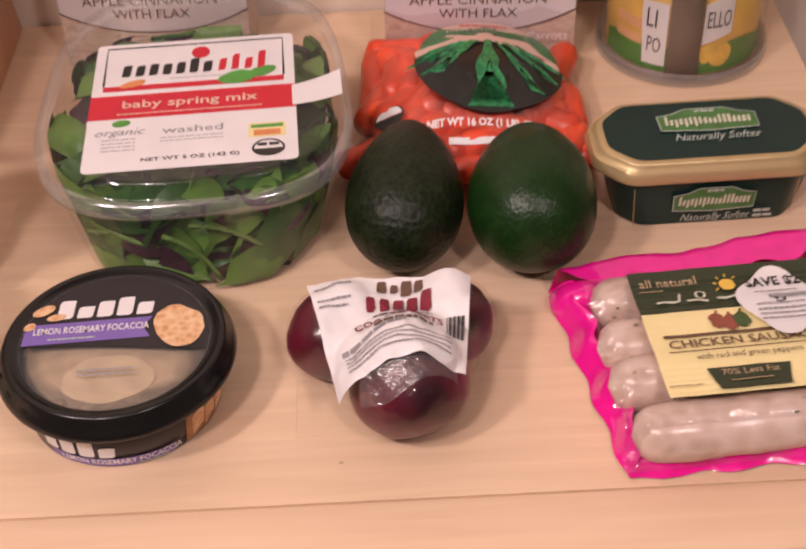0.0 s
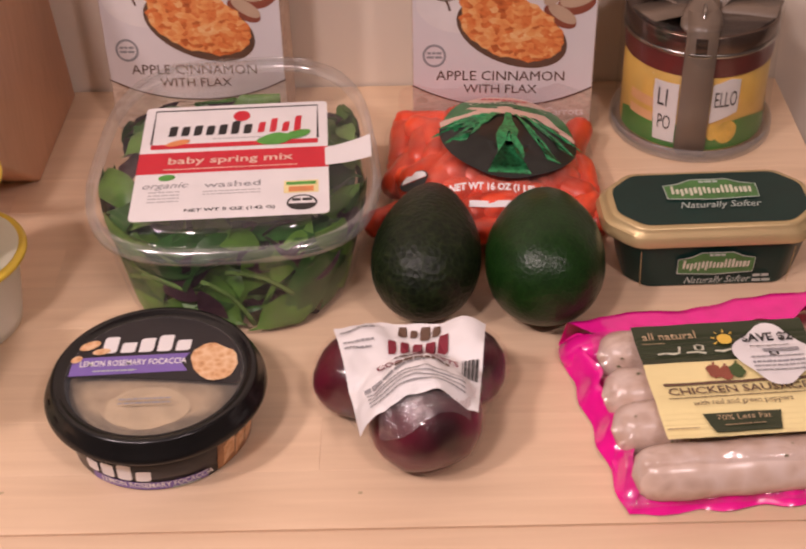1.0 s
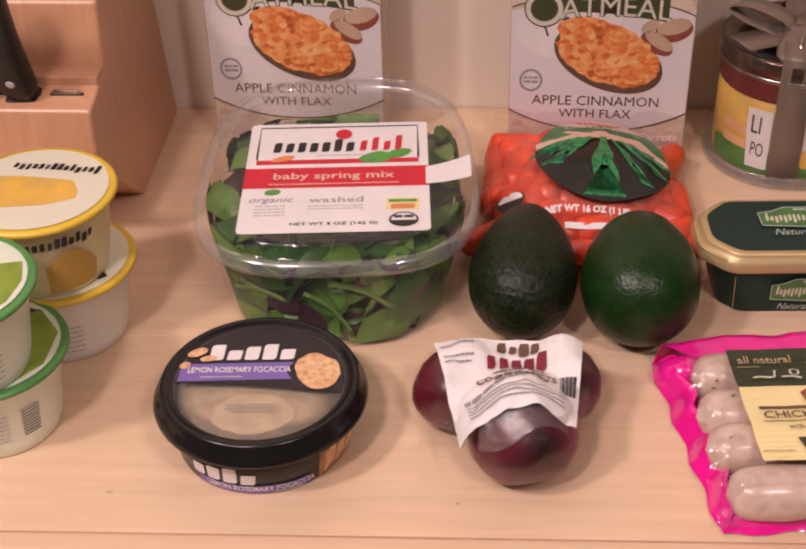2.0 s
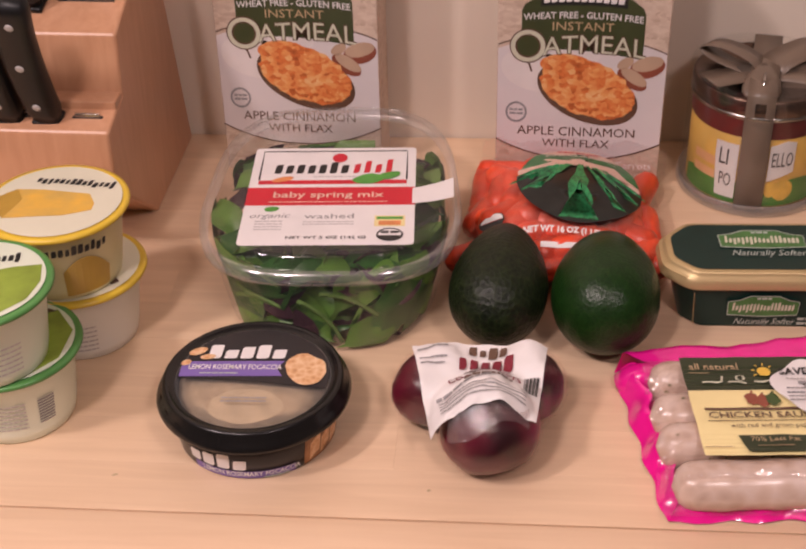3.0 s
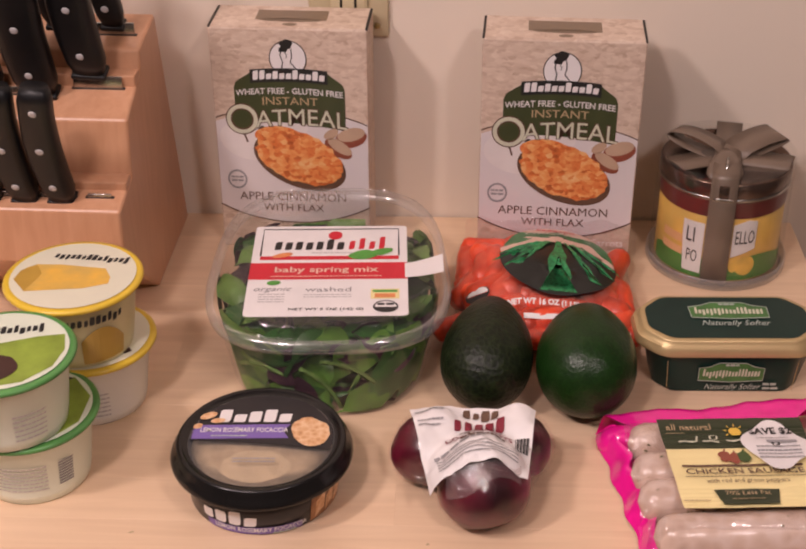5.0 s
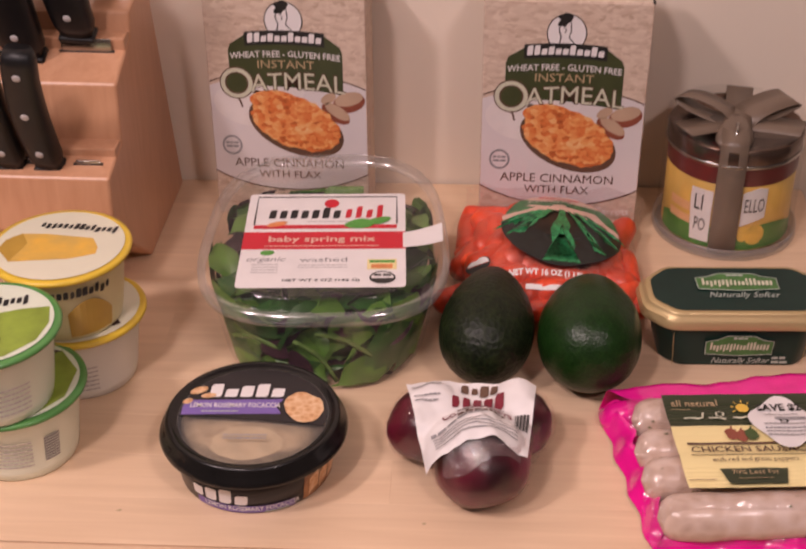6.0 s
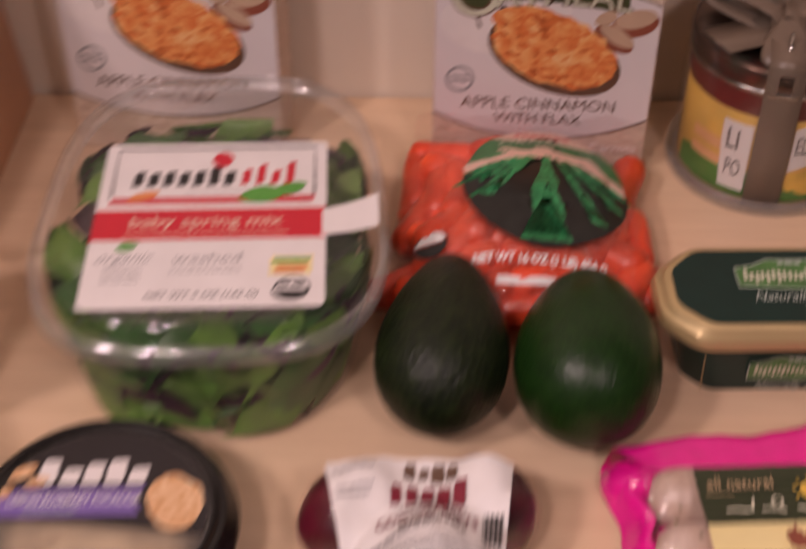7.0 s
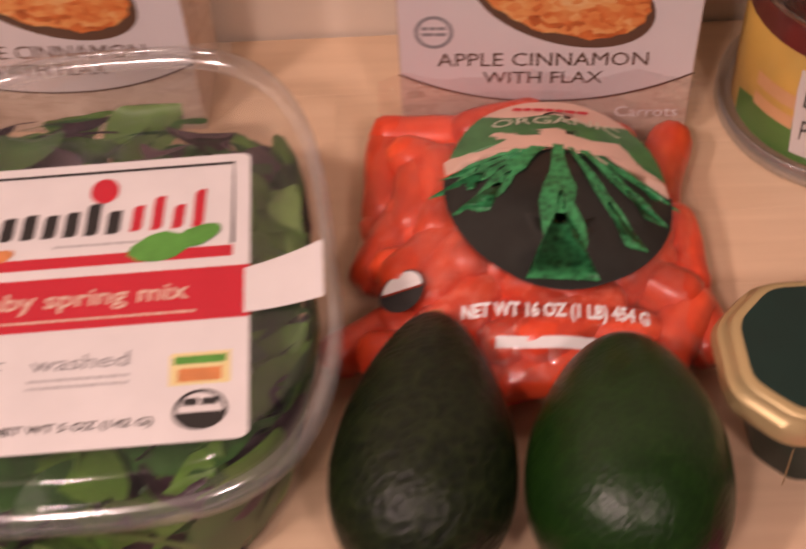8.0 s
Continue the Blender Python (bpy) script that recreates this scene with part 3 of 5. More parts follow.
# ---- clear clamshell of salad ----
def leaf_shape(rnd, length, width, stem):
    """A smooth oval leaf on a stalk, cupped along its midrib: points across and along."""
    fold, curl, twist, ph = rnd.uniform(0.15, 0.5), rnd.uniform(-0.2, 0.28), rnd.uniform(-0.6, 0.6), rnd.uniform(0, 6)
    fat = rnd.uniform(0.75, 1.0)

    def f(a, b):
        if b < stem:
            w = 0.0016 + 0.0004 * b
        else:
            q = (b - stem) / (1 - stem)
            w = 0.0014 + width * 0.5 * math.sin(math.pi * min(q ** fat, 1.0)) ** 0.72 * (1 + 0.035 * math.sin(11 * q + ph))
        x = (a - 0.5) * 2 * w
        y = (b - 0.5) * length
        z = curl * length * math.sin(math.pi * b) + fold * abs(x) + 0.0016 * math.sin(9 * b + ph) * (a - 0.5) * 2 + twist * x * (b - 0.5)
        return x, y, z

    return grid(f, 6, 14)


def salad():
    s = thing("salad_clamshell", pose(-0.1135, -0.1240, 0.0, 0, 0, 2.8), "clear plastic clamshell full of mixed baby salad leaves", "salad box")
    P = 3.2
    X, Y = 0.0910, 0.1115

    def taper(y):
        return 1.02 - 0.11 * min(max((y + 0.04) / (Y + 0.04), 0), 1)

    def lift(mesh, w):
        # the rim stands a little higher towards the hinge, where the box is narrower
        return [(x * taper(y), y, z + 0.04 * (y + 0.11) * w(z)) for x, y, z in mesh[0]], mesh[1]

    body = [(X * 0.73, Y * 0.87, 0.0012, 0, -0.009, 2.8), (X * 0.78, Y * 0.90, 0.0022, 0, -0.009, 2.8), (X * 0.82, Y * 0.925, 0.009, 0, -0.008, 2.9), (X * 0.89, Y * 0.955, 0.04, 0, -0.003, P), (X * 0.945, Y * 0.96, 0.058, 0, 0, P)]
    part("tub", lift(loft(body, 72, True, False), lambda z: z / 0.058), M_CLEAR, s, "clear ribbed plastic tub")
    rim = [(X * 0.945, Y * 0.96, 0.056, 0, 0, P), (X, Y, 0.057, 0, 0, P), (X * 1.005, Y * 1.004, 0.060, 0, 0, P), (X * 1.0, Y, 0.064, 0, 0, P), (X * 0.97, Y * 0.975, 0.066, 0, 0, P), (X * 0.955, Y * 0.965, 0.0665, 0, 0, P)]
    part("rim", lift(loft(rim, 72, False, False), lambda z: 1.0), M_RIM, s)
    lid = [(X * 0.955, Y * 0.965, 0.0665, 0, 0, P), (X * 0.935, Y * 0.95, 0.064, 0, 0, P), (X * 0.92, Y * 0.935, 0.0665, 0, 0, P), (X * 0.90, Y * 0.92, 0.0735, 0, 0, P), (X * 0.87, Y * 0.895, 0.0755, 0, 0, P)]
    part("lid", lift(loft(lid, 72, False, True), lambda z: min(max((0.0755 - z) / 0.009, 0), 1)), M_CLEAR, s)
    hinge = part("hinge_tab", block(-0.05, 0.05, 0.1095, 0.1165, 0.0678, 0.0688, 0.0003), M_CLEAR, s)
    rnd = random.Random(11)

    def pressed(p, inset):
        """Keeps a point of a leaf inside the tub and under the lid."""
        z = min(max(p.z, 0.0035 + inset), 0.0675 - inset * 2 - 0.26 * max(0.0, p.y - 0.035))
        t = min(max((z - 0.0015) / 0.055, 0), 1)
        hx, hy = X * taper(p.y) * (0.775 + 0.155 * t) - 0.001 - inset, Y * (0.905 + 0.045 * t) - 0.001 - inset
        cy = -0.009 * (1 - t)
        g = (abs(p.x) / hx) ** 2.9 + (abs(p.y - cy) / hy) ** 2.9
        k = g ** (-1 / 2.9) if g > 1 else 1
        return p.x * k, cy + (p.y - cy) * k, z

    heap = {}

    def lay(m, material, length, width, stem, single=True):
        vs, fs = leaf_shape(rnd, length, width, stem)
        inset = rnd.uniform(0.0, 0.005) if single else rnd.uniform(0.004, 0.012)
        mesh = [pressed(m @ Vector(v), inset) for v in vs], fs
        if single:
            part("leaf", mesh, material, s)
        else:
            heap.setdefault(material, []).append(mesh)

    tones = [M_LEAF[0], M_LEAF[1], M_LEAF[2], M_STEM]
    for k in range(340):
        material = rnd.choices(tones, (5, 7, 6, 1))[0]
        length, width = rnd.uniform(0.042, 0.068), rnd.uniform(0.016, 0.031)
        if material is M_LEAF[2]:
            length, width = length * 0.7, width * 0.75
        stem = rnd.uniform(0.1, 0.32)
        if k < 215:
            # against the sides, most of them at the front
            a = rnd.uniform(-3.0, -0.15) if k % 3 and k < 130 else (rnd.uniform(1.5, 4.2) if k % 4 else rnd.uniform(-0.9, 0.7))
            c, sn = math.cos(a), math.sin(a)
            q = rnd.uniform(0.84, 1.0) if k < 110 else rnd.uniform(0.6, 0.9)
            place = Vector((X * 0.93 * q * math.copysign(abs(c) ** 0.6, c), Y * 0.94 * q * math.copysign(abs(sn) ** 0.6, sn), rnd.uniform(0.006, 0.052)))
            if k >= 130:
                # the upper ones all round, close under the rim
                place = Vector((X * 0.95 * math.copysign(abs(c) ** 0.5, c), Y * 0.95 * math.copysign(abs(sn) ** 0.5, sn), rnd.uniform(0.044, 0.062)))
            m = Matrix.Translation(place) @ Matrix.Rotation(math.atan2(place.y, place.x) + math.pi / 2, 4, "Z") @ Matrix.Rotation(radians(rnd.uniform(62, 100)), 4, "X") @ Matrix.Rotation(radians(rnd.choice((-1, 1)) * rnd.uniform(25, 115)), 4, "Z")
        else:
            # lying on the heap under the lid, lower at the back
            place = Vector((rnd.uniform(-0.08, 0.08), rnd.uniform(-0.105, 0.066), 0))
            place.z = rnd.uniform(0.040, 0.060) - (0.012 if place.y > 0.04 and place.x > -0.02 else 0)
            m = Matrix.Translation(place) @ Euler((radians(rnd.uniform(-24, 24)), radians(rnd.uniform(-24, 24)), rnd.uniform(0, 6.28))).to_matrix().to_4x4()
        lay(m, material, length, width, stem, k < 150 or k >= 215 or k % 3 > 0)
    for k in range(150):
        # the dark mass of leaves behind the outer ones
        a = rnd.uniform(0, 2 * math.pi)
        c, sn = math.cos(a), math.sin(a)
        q = rnd.uniform(0.55, 0.9)
        place = Vector((X * 0.85 * q * math.copysign(abs(c) ** 0.6, c), Y * 0.9 * q * math.copysign(abs(sn) ** 0.6, sn), rnd.uniform(0.006, 0.046)))
        m = Matrix.Translation(place) @ Matrix.Rotation(a + math.pi / 2, 4, "Z") @ Matrix.Rotation(radians(rnd.uniform(50, 105)), 4, "X") @ Matrix.Rotation(rnd.uniform(0, 6.28), 4, "Z")
        lay(m, rnd.choices(tones, (2, 7, 6, 0))[0], rnd.uniform(0.045, 0.066), rnd.uniform(0.022, 0.034), 0.15, False)
    for material, meshes in heap.items():
        tagged(part("leaf_heap", merge(*meshes), material, s), kind="stuff")
    for k in range(4):
        # long pale stalks among the leaves at the front
        a = rnd.uniform(-2.6, -0.5)
        place = Vector((X * 0.85 * math.cos(a), -Y * 0.97 * abs(math.sin(a)) ** 0.5, rnd.uniform(0.012, 0.046)))
        m = Matrix.Translation(place) @ Matrix.Rotation(radians(85), 4, "X") @ Matrix.Rotation(radians(rnd.uniform(20, 150)), 4, "Z")
        vs, fs = tube([(0.005 * math.sin(3 * q), (q - 0.5) * 0.045, 0.003 * math.sin(3 * q)) for q in [i / 7 for i in range(8)]], 0.0017, 6)
        part("stalk", ([pressed(m @ Vector(v), 0.0) for v in vs], fs), M_STEM, s)
    # paper label on the lid
    F0 = flat_xy(0.0756)
    F = lambda u, v, h: F0(u, v, h)
    lw, lh, cx, cy = 0.0594, 0.0658, 0.0001, -0.0246
    old = (-0.0658, -0.0510, -0.0325, -0.0110, 0.0135, 0.0200, 0.0255, 0.0395, 0.0585, 0.0658)
    true = (-0.0658, -0.0538, -0.0362, -0.0152, 0.0088, 0.0135, 0.0188, 0.0345, 0.0610, 0.0658)
    G = lambda u, v, h: F(cx + u, cy + float(np.interp(v, old, true)), h)
    shape = [(sx * lw - sx * 0.004 + sx * 0.004 * math.cos(t), sy * lh - sy * 0.004 + sy * 0.004 * math.sin(t)) for sx, sy, ts in ((1, 1, (0, 0.5, 1.0, 1.57)), (-1, 1, (1.57, 1.0, 0.5, 0)), (-1, -1, (0, 0.5, 1.0, 1.57)), (1, -1, (1.57, 1.0, 0.5, 0))) for t in ts]
    lab = part("label", poly(G, shape, 0.0003), M_PAPER, s, "white paper label with a red band", False)
    part("red_band", rect(G, -lw, lw, -0.0110, 0.0135, 0.0005), M_RED, lab, smooth=False)
    part("frame_line", merge(stroke(G, [(-0.053, 0.0262), (-0.053, 0.0585), (0.053, 0.0585), (0.053, 0.0262)], 0.0014, 0.0005)), M_INK, lab, smooth=False)
    part("red_line", rect(G, -0.053, 0.053, 0.0200, 0.0255, 0.0005), M_RED, lab, smooth=False)
    part("brand_mark", pebbles(G, -0.0440, 0.0120, 0.0340, 0.0125, (0.8, 0.75, 0.8, 0.75, 0.8, 1.0, 0.75), 0.0006, 0.32), M_INK, lab, smooth=False)
    part("brand_mark", pebbles(G, 0.0130, 0.0440, 0.0345, 0.0145, (0.7, 0.9, 0.65, 1.0), 0.0006, 0.27) + [oval(G, 0.0035, 0.0510, 0.0055, 0.0046, 0, 0.0006)], M_RED, lab, smooth=False)
    part("leaf_print", merge(oval(G, 0.026, 0.0265, 0.012, 0.0062, 14, 0.0007, 20, rag=0.1, seed=2), oval(G, 0.040, 0.0305, 0.0085, 0.0042, 20, 0.0010, 16, rag=0.1, seed=6)), M_LEAFINK, lab, smooth=False)
    part("carrot_print", oval(G, -0.036, 0.0265, 0.008, 0.003, 18, 0.0007), M_ORANGEINK, lab, smooth=False)
    part("small_print", bars(G, -0.014, 0.022, 0.0300, 0.0012, 9), M_PALEINK, lab, smooth=False)
    part("lettering", words("baby spring mix", 0.0112, G, -0.002, 0.0028, 0.0007, wide=1.1, bold=0.0002), M_SKYP, lab, smooth=False)
    part("small_print", bars(G, -0.043, 0.040, -0.0068, 0.0012, 12, 0.0007), M_SKYP, lab, smooth=False)
    part("heart_print", oval(G, -0.040, -0.0160, 0.0052, 0.0035, 10, 0.0006), M_LEAFINK, lab, smooth=False)
    part("lettering", words("organic", 0.0095, G, -0.041, -0.0250, 0.0006, shear=0.3), M_GREY, lab, smooth=False)
    part("small_print", merge(*[bars(G, -0.050, -0.031, -0.0320 - 0.0036 * k, 0.0016, 20 + k) for k in range(4)]), M_PALEINK, lab, smooth=False)
    part("lettering", words("washed", 0.0092, G, 0.001, -0.0262, 0.0006, wide=1.25), M_GREY, lab, smooth=False)
    part("small_print", merge(*[bars(G, -0.017, 0.018, -0.0330 - 0.0032 * k, 0.0014, 30 + k) for k in range(2)]), M_PALEINK, lab, smooth=False)
    part("lettering", words("NET WT 5 OZ (142 G)", 0.0056, G, 0.0, -0.0545, 0.0006, bold=0.0001), M_INK, lab, smooth=False)
    part("badge", rect(G, 0.032, 0.053, -0.0395, -0.0255, 0.0005), M_YELLOWLAB, lab, smooth=False)
    part("badge_print", merge(rect(G, 0.0335, 0.0515, -0.0305, -0.0272, 0.0007), ), M_LEAFINK, lab, smooth=False)
    part("badge_print", rect(G, 0.035, 0.050, -0.0382, -0.0325, 0.0007), M_ORANGEINK, lab, smooth=False)
    part("seal", merge(oval(G, 0.043, -0.0510, 0.0092, 0.0092, 0, 0.0005, 30, 0.86), poly(G, [(0.043 + 0.0078 * math.cos(math.pi + math.pi * k / 14), -0.0517 + 0.0082 * math.sin(math.pi + math.pi * k / 14)) for k in range(15)], 0.0006), bars(G, 0.037, 0.049, -0.0470, 0.003, 3)), M_INK, lab, smooth=False)
    part("peeled_tab", grid(lambda a, b: (cx + lw - 0.002 + 0.029 * a, cy - 0.0135 + 0.0205 * b + a * (0.0045 - 0.006 * (1 - b)) + 0.003 * a, 0.0762 + 0.004 * a * a), 6, 2), M_PAPER, lab, "white paper tab lifting off the label")
    return s


salad()


# ---- hummus tub ----
def hummus():
    s = thing("hummus_tub", pose(-0.1444, -0.3099, 0.0, 0, 0, 2), "round black-lidded hummus tub with a see-through window", "food tub")
    part("cup", turned([(0.0485, 0.0), (0.0500, 0.0008), (0.0545, 0.0330)], 72), M_BLACKLAB, s)
    part("lid", turned([(0.0545, 0.0300), (0.0596, 0.0286), (0.0609, 0.0294), (0.0611, 0.0308), (0.0598, 0.0338), (0.0574, 0.0366), (0.0566, 0.0404), (0.0556, 0.0416), (0.0540, 0.0418), (0.0524, 0.0410), (0.0506, 0.0397), (0.0488, 0.0396)], 80, False, False), M_TUBBLACK, s, "black plastic snap-on lid with a raised rim")
    part("hummus", loft([(0.047, 0.047, 0.0340, 0, 0, 2), (0.030, 0.026, 0.0344, -0.001, -0.012, 2), (0.0245, 0.0185, 0.0352, -0.002, -0.0225, 2), (0.012, 0.006, 0.0347, -0.002, -0.0235, 2)], 48), M_HUMMUS, s)
    part("hummus_swirl", oval(flat_xy(0.0359), -0.002, -0.0235, 0.0225, 0.0165, 0, 0, 30, rag=0.05), M_HUMTAN, s, smooth=False)
    part("lid_window", turned([(0.0489, 0.0397), (0.02, 0.0400), (0.0005, 0.0401)], 64, False, False), M_WINDOW, s, "clear lid window")
    F = flat_xy(0.0402)
    # black printed part of the lid with its lettering
    R = 0.0476
    edge = [(R * math.cos(a), R * math.sin(a)) for a in [radians(-14 + 197 * k / 30) for k in range(31)]]
    wave = [(-R + 2 * R * k / 16, -0.0020 - 0.0105 * (k / 16) ** 1.6) for k in range(1, 16)]
    part("label", poly(F, edge + wave, 0.0002), M_BLACKLAB, s, "glossy black lid label", False)
    part("brand_mark", pebbles(F, -0.0315, 0.0195, 0.0170, 0.0140, (1.0, 0.62, 0.85, 1.0, 0.66), 0.0006), M_WHITE, s, smooth=False)
    part("purple_band", poly(F, [(-0.0468, -0.0010), (-0.0465, 0.0085), (-0.0445, 0.0140), (0.0185, 0.0150), (0.0140, 0.0078), (0.0180, 0.0000)], 0.0004), M_PURPLE, s, smooth=False)
    part("lettering", words("LEMON ROSEMARY FOCACCIA", 0.0068, F, -0.0125, 0.0082, 0.0007, wide=0.62, bold=0.0001), M_WHITE, s, smooth=False)
    part("small_print", bars(F, -0.034, -0.010, 0.0022, 0.0012, 4, 0.0007), M_SILVERINK, s, smooth=False)
    part("bread_picture", oval(F, 0.0325, 0.0065, 0.0125, 0.0160, 25, 0.0008, 24, rag=0.06, seed=2), M_BREAD, s, smooth=False)
    part("nut_picture", merge(oval(F, -0.0380, 0.0240, 0.0062, 0.0034, 30, 0.0008), oval(F, -0.0310, 0.0185, 0.0050, 0.0026, 10, 0.0008), oval(F, -0.0440, 0.0125, 0.0034, 0.0026, 40, 0.0008)), M_BREAD, s, smooth=False)
    part("date_print", merge(*[bars(flat_xy(0.0404), -0.017, 0.011, -0.0215 - 0.0032 * k, 0.0013, 70 + k, 0.0003) for k in range(2)]), M_GREY, s, smooth=False)
    # print on the side of the cup
    C = wrapped(0.0499, 0.142)
    part("side_purple", rect(C, -0.035, 0.030, 0.0012, 0.0072, 0.0004, 24), M_PURPLE, s)
    part("lettering", words("LEMON ROSEMARY FOCACCIA", 0.0055, C, 0.002, 0.0050, 0.0008, wide=0.8, bold=0.0001), M_WHITE, s, smooth=False)
    part("small_print", bars(C, 0.010, 0.026, 0.0020, 0.0012, 5, 0.0008), M_SILVERINK, s, smooth=False)
    part("brand_mark", pebbles(C, -0.038, 0.001, 0.0085, 0.0125, (0.7, 0.85, 1.0, 0.66), 0.0006), M_WHITE, s, smooth=False)
    part("bread_picture", rect(C, 0.036, 0.070, 0.0015, 0.0215, 0.0004, 16), M_CRACKER, s)
    part("bread_picture", merge(*[grid(lambda a, b, k=k: C(0.040 + 0.009 * k + 0.008 * a * 1.0, 0.004 + 0.004 * a + 0.014 * b - 0.004 * (a - 0.5) ** 2, 0.0006 + 0.0002 * k), 4, 4) for k in range(3)]), M_BREAD, s)
    # snap notches round the lid
    for k in range(-75, 76, 15):
        N = wrapped(0.0590, 0, -90 + k)
        part("lid_notch", grid(lambda a, b: N((a - 0.5) * 0.005, 0.0325 + 0.0035 * b, 0.0014 - 0.0022 * b), 3, 1), M_TUBBLACK, s)
    return s


hummus()


# ---- avocados ----
def avocado(m, material, label, length, radius, neck, seed):
    n, rings = 40, 28
    vs, fs = [], []
    for j in range(rings + 1):
        t = j / rings
        a = math.pi * t
        y = -math.cos(a) * length / 2
        k = math.sin(a) ** 0.92 * (1 - neck * (0.5 - 0.5 * math.cos(a)) ** 1.6)
        for i in range(n):
            b = 2 * math.pi * i / n
            x, z = radius * k * math.cos(b), radius * k * math.sin(b) * 0.98
            q = 1 + 0.012 * rough_noise(x, y + seed, z, 60) + 0.02 * rough_noise(x, y + seed, z, 18)
            vs.append((x * q, y, z * q))
    for j in range(rings):
        for i in range(n):
            fs.append((j * n + i, j * n + (i + 1) % n, (j + 1) * n + (i + 1) % n, (j + 1) * n + i))
    av = thing("avocado", m, label, "avocado", "avocados on the counter")
    part("skin", (vs, fs), material, av)
    part("stem_button", loft([(0.004, 0.004, 0, 0, 0, 2), (0.0035, 0.0035, 0.0018, 0, 0, 2), (0.0015, 0.0015, 0.0022, 0, 0, 2)], 12), M_CRACKER, av).matrix_basis = pose(0, length / 2 - 0.0012, 0, -90)
    return av


avocado(pose(0.0082, -0.1925, 0.0372, 5, 0, -6), M_HASS, "dark bumpy ripe avocado on the wooden counter", 0.110, 0.0382, 0.44, 1.0)
avocado(pose(0.0796, -0.2035, 0.0388, 6, 0, -4), M_GREENAVO, "smooth bright green avocado on the wooden counter", 0.101, 0.0406, 0.34, 5.0)


# ---- butter tub ----
def butter():
    s = thing("butter_tub", pose(0.1873, -0.1615, 0.0, 0, 0, 1.6), "dark green butter tub with a gold-rimmed lid", "butter tub")
    def octa(hx, hy, z, cut):
        return [(hx - cut, -hy, z), (hx, -hy + cut, z), (hx, hy - cut, z), (hx - cut, hy, z), (-hx + cut, hy, z), (-hx, hy - cut, z), (-hx, -hy + cut, z), (-hx + cut, -hy, z)]

    def rounded(hx, hy, z, cut, n=3):
        cut *= 0.78
        o = [Vector(p) for p in octa(hx, hy, z, cut)]
        pts = []
        for k in range(8):
            a, b, c = o[k - 1], o[k], o[(k + 1) % 8]
            p, q = b + (a - b).normalized() * cut * 0.36, b + (c - b).normalized() * cut * 0.36
            for i in range(n + 1):
                t = i / n
                pts.append(tuple((1 - t) ** 2 * p + 2 * t * (1 - t) * b + t * t * q))
        return pts

    def skin(rings, cap0=True, cap1=True):
        n = len(rings[0])
        vs = [p for r in rings for p in r]
        fs = [(r * n + k, r * n + (k + 1) % n, (r + 1) * n + (k + 1) % n, (r + 1) * n + k) for r in range(len(rings) - 1) for k in range(n)]
        if cap0:
            fs.append(tuple(range(n))[::-1])
        if cap1:
            fs.append(tuple(range((len(rings) - 1) * n, len(rings) * n)))
        return vs, fs

    auto(part("tub", skin([rounded(0.0530, 0.0280, 0.0, 0.016), rounded(0.0545, 0.0292, 0.001, 0.016), rounded(0.0625, 0.0325, 0.038, 0.019)]), M_TUBGREEN, s))
    steps = [(0.0690, 0.0362, 0.0315, 0.0235), (0.0712, 0.0380, 0.0310, 0.0235), (0.0718, 0.0384, 0.0330, 0.0235), (0.0702, 0.0372, 0.0352, 0.0230), (0.0700, 0.0368, 0.0372, 0.0230), (0.0672, 0.0346, 0.0385, 0.0220), (0.0664, 0.0340, 0.0408, 0.0215), (0.0652, 0.0330, 0.0418, 0.0205), (0.0630, 0.0312, 0.0420, 0.0195)]
    lid = part("lid", skin([rounded(hx * 0.975, hy * 0.92, z * 1.12, cut) for hx, hy, z, cut in steps]), M_GOLD, s, "gold plastic lid")
    auto(lid, 50)
    top = [(x, y) for x, y, z in rounded(0.0605, 0.0278, 0, 0.019)]
    F = flat_xy(0.0470)
    part("lid_panel", poly(F, top, 0.0004), M_TUBGREEN, s, "dark green lid panel", False)

    def marks(G):
        part("brand_banner", poly(G, [(-0.029, -0.006), (-0.0295, 0.0055), (-0.020, 0.0070), (-0.012, 0.0105), (0.012, 0.0105), (0.020, 0.0070), (0.0295, 0.0055), (0.029, -0.006), (0.0, -0.0075)], 0.0008), M_BANNER, s, smooth=False)
        part("banner_edge", merge(stroke(G, [(-0.029, -0.006), (-0.0295, 0.0055), (-0.020, 0.0070), (-0.012, 0.0105), (0.012, 0.0105), (0.020, 0.0070), (0.0295, 0.0055), (0.029, -0.006), (0.0, -0.0075), (-0.029, -0.006)], 0.0007, 0.001), bars(G, -0.006, 0.006, 0.0085, 0.0018, 3, 0.001)), M_SILVERINK, s, smooth=False)
        part("brand_mark", mark(G, -0.026, 0.026, 0.0005, 0.0072, 0.0014, 9, 0.0011, 20, thin=True), M_CREAM, s, smooth=False)
        part("lettering", words("Naturally Softer", 0.0078, G, 0.002, -0.0122, 0.001, wide=1.0, shear=0.35), M_SILVERINK, s, smooth=False)

    top_face = flat_xy(0.0474, 0, 0.002, 0.006)
    marks(lambda u, v, h: top_face(u, v * 1.25, h))
    K = lambda u, v, h: (u * 0.82, -0.0296 - 0.086 * (v + 0.0185) - h - 0.0006, v + 0.0185)
    marks(K)
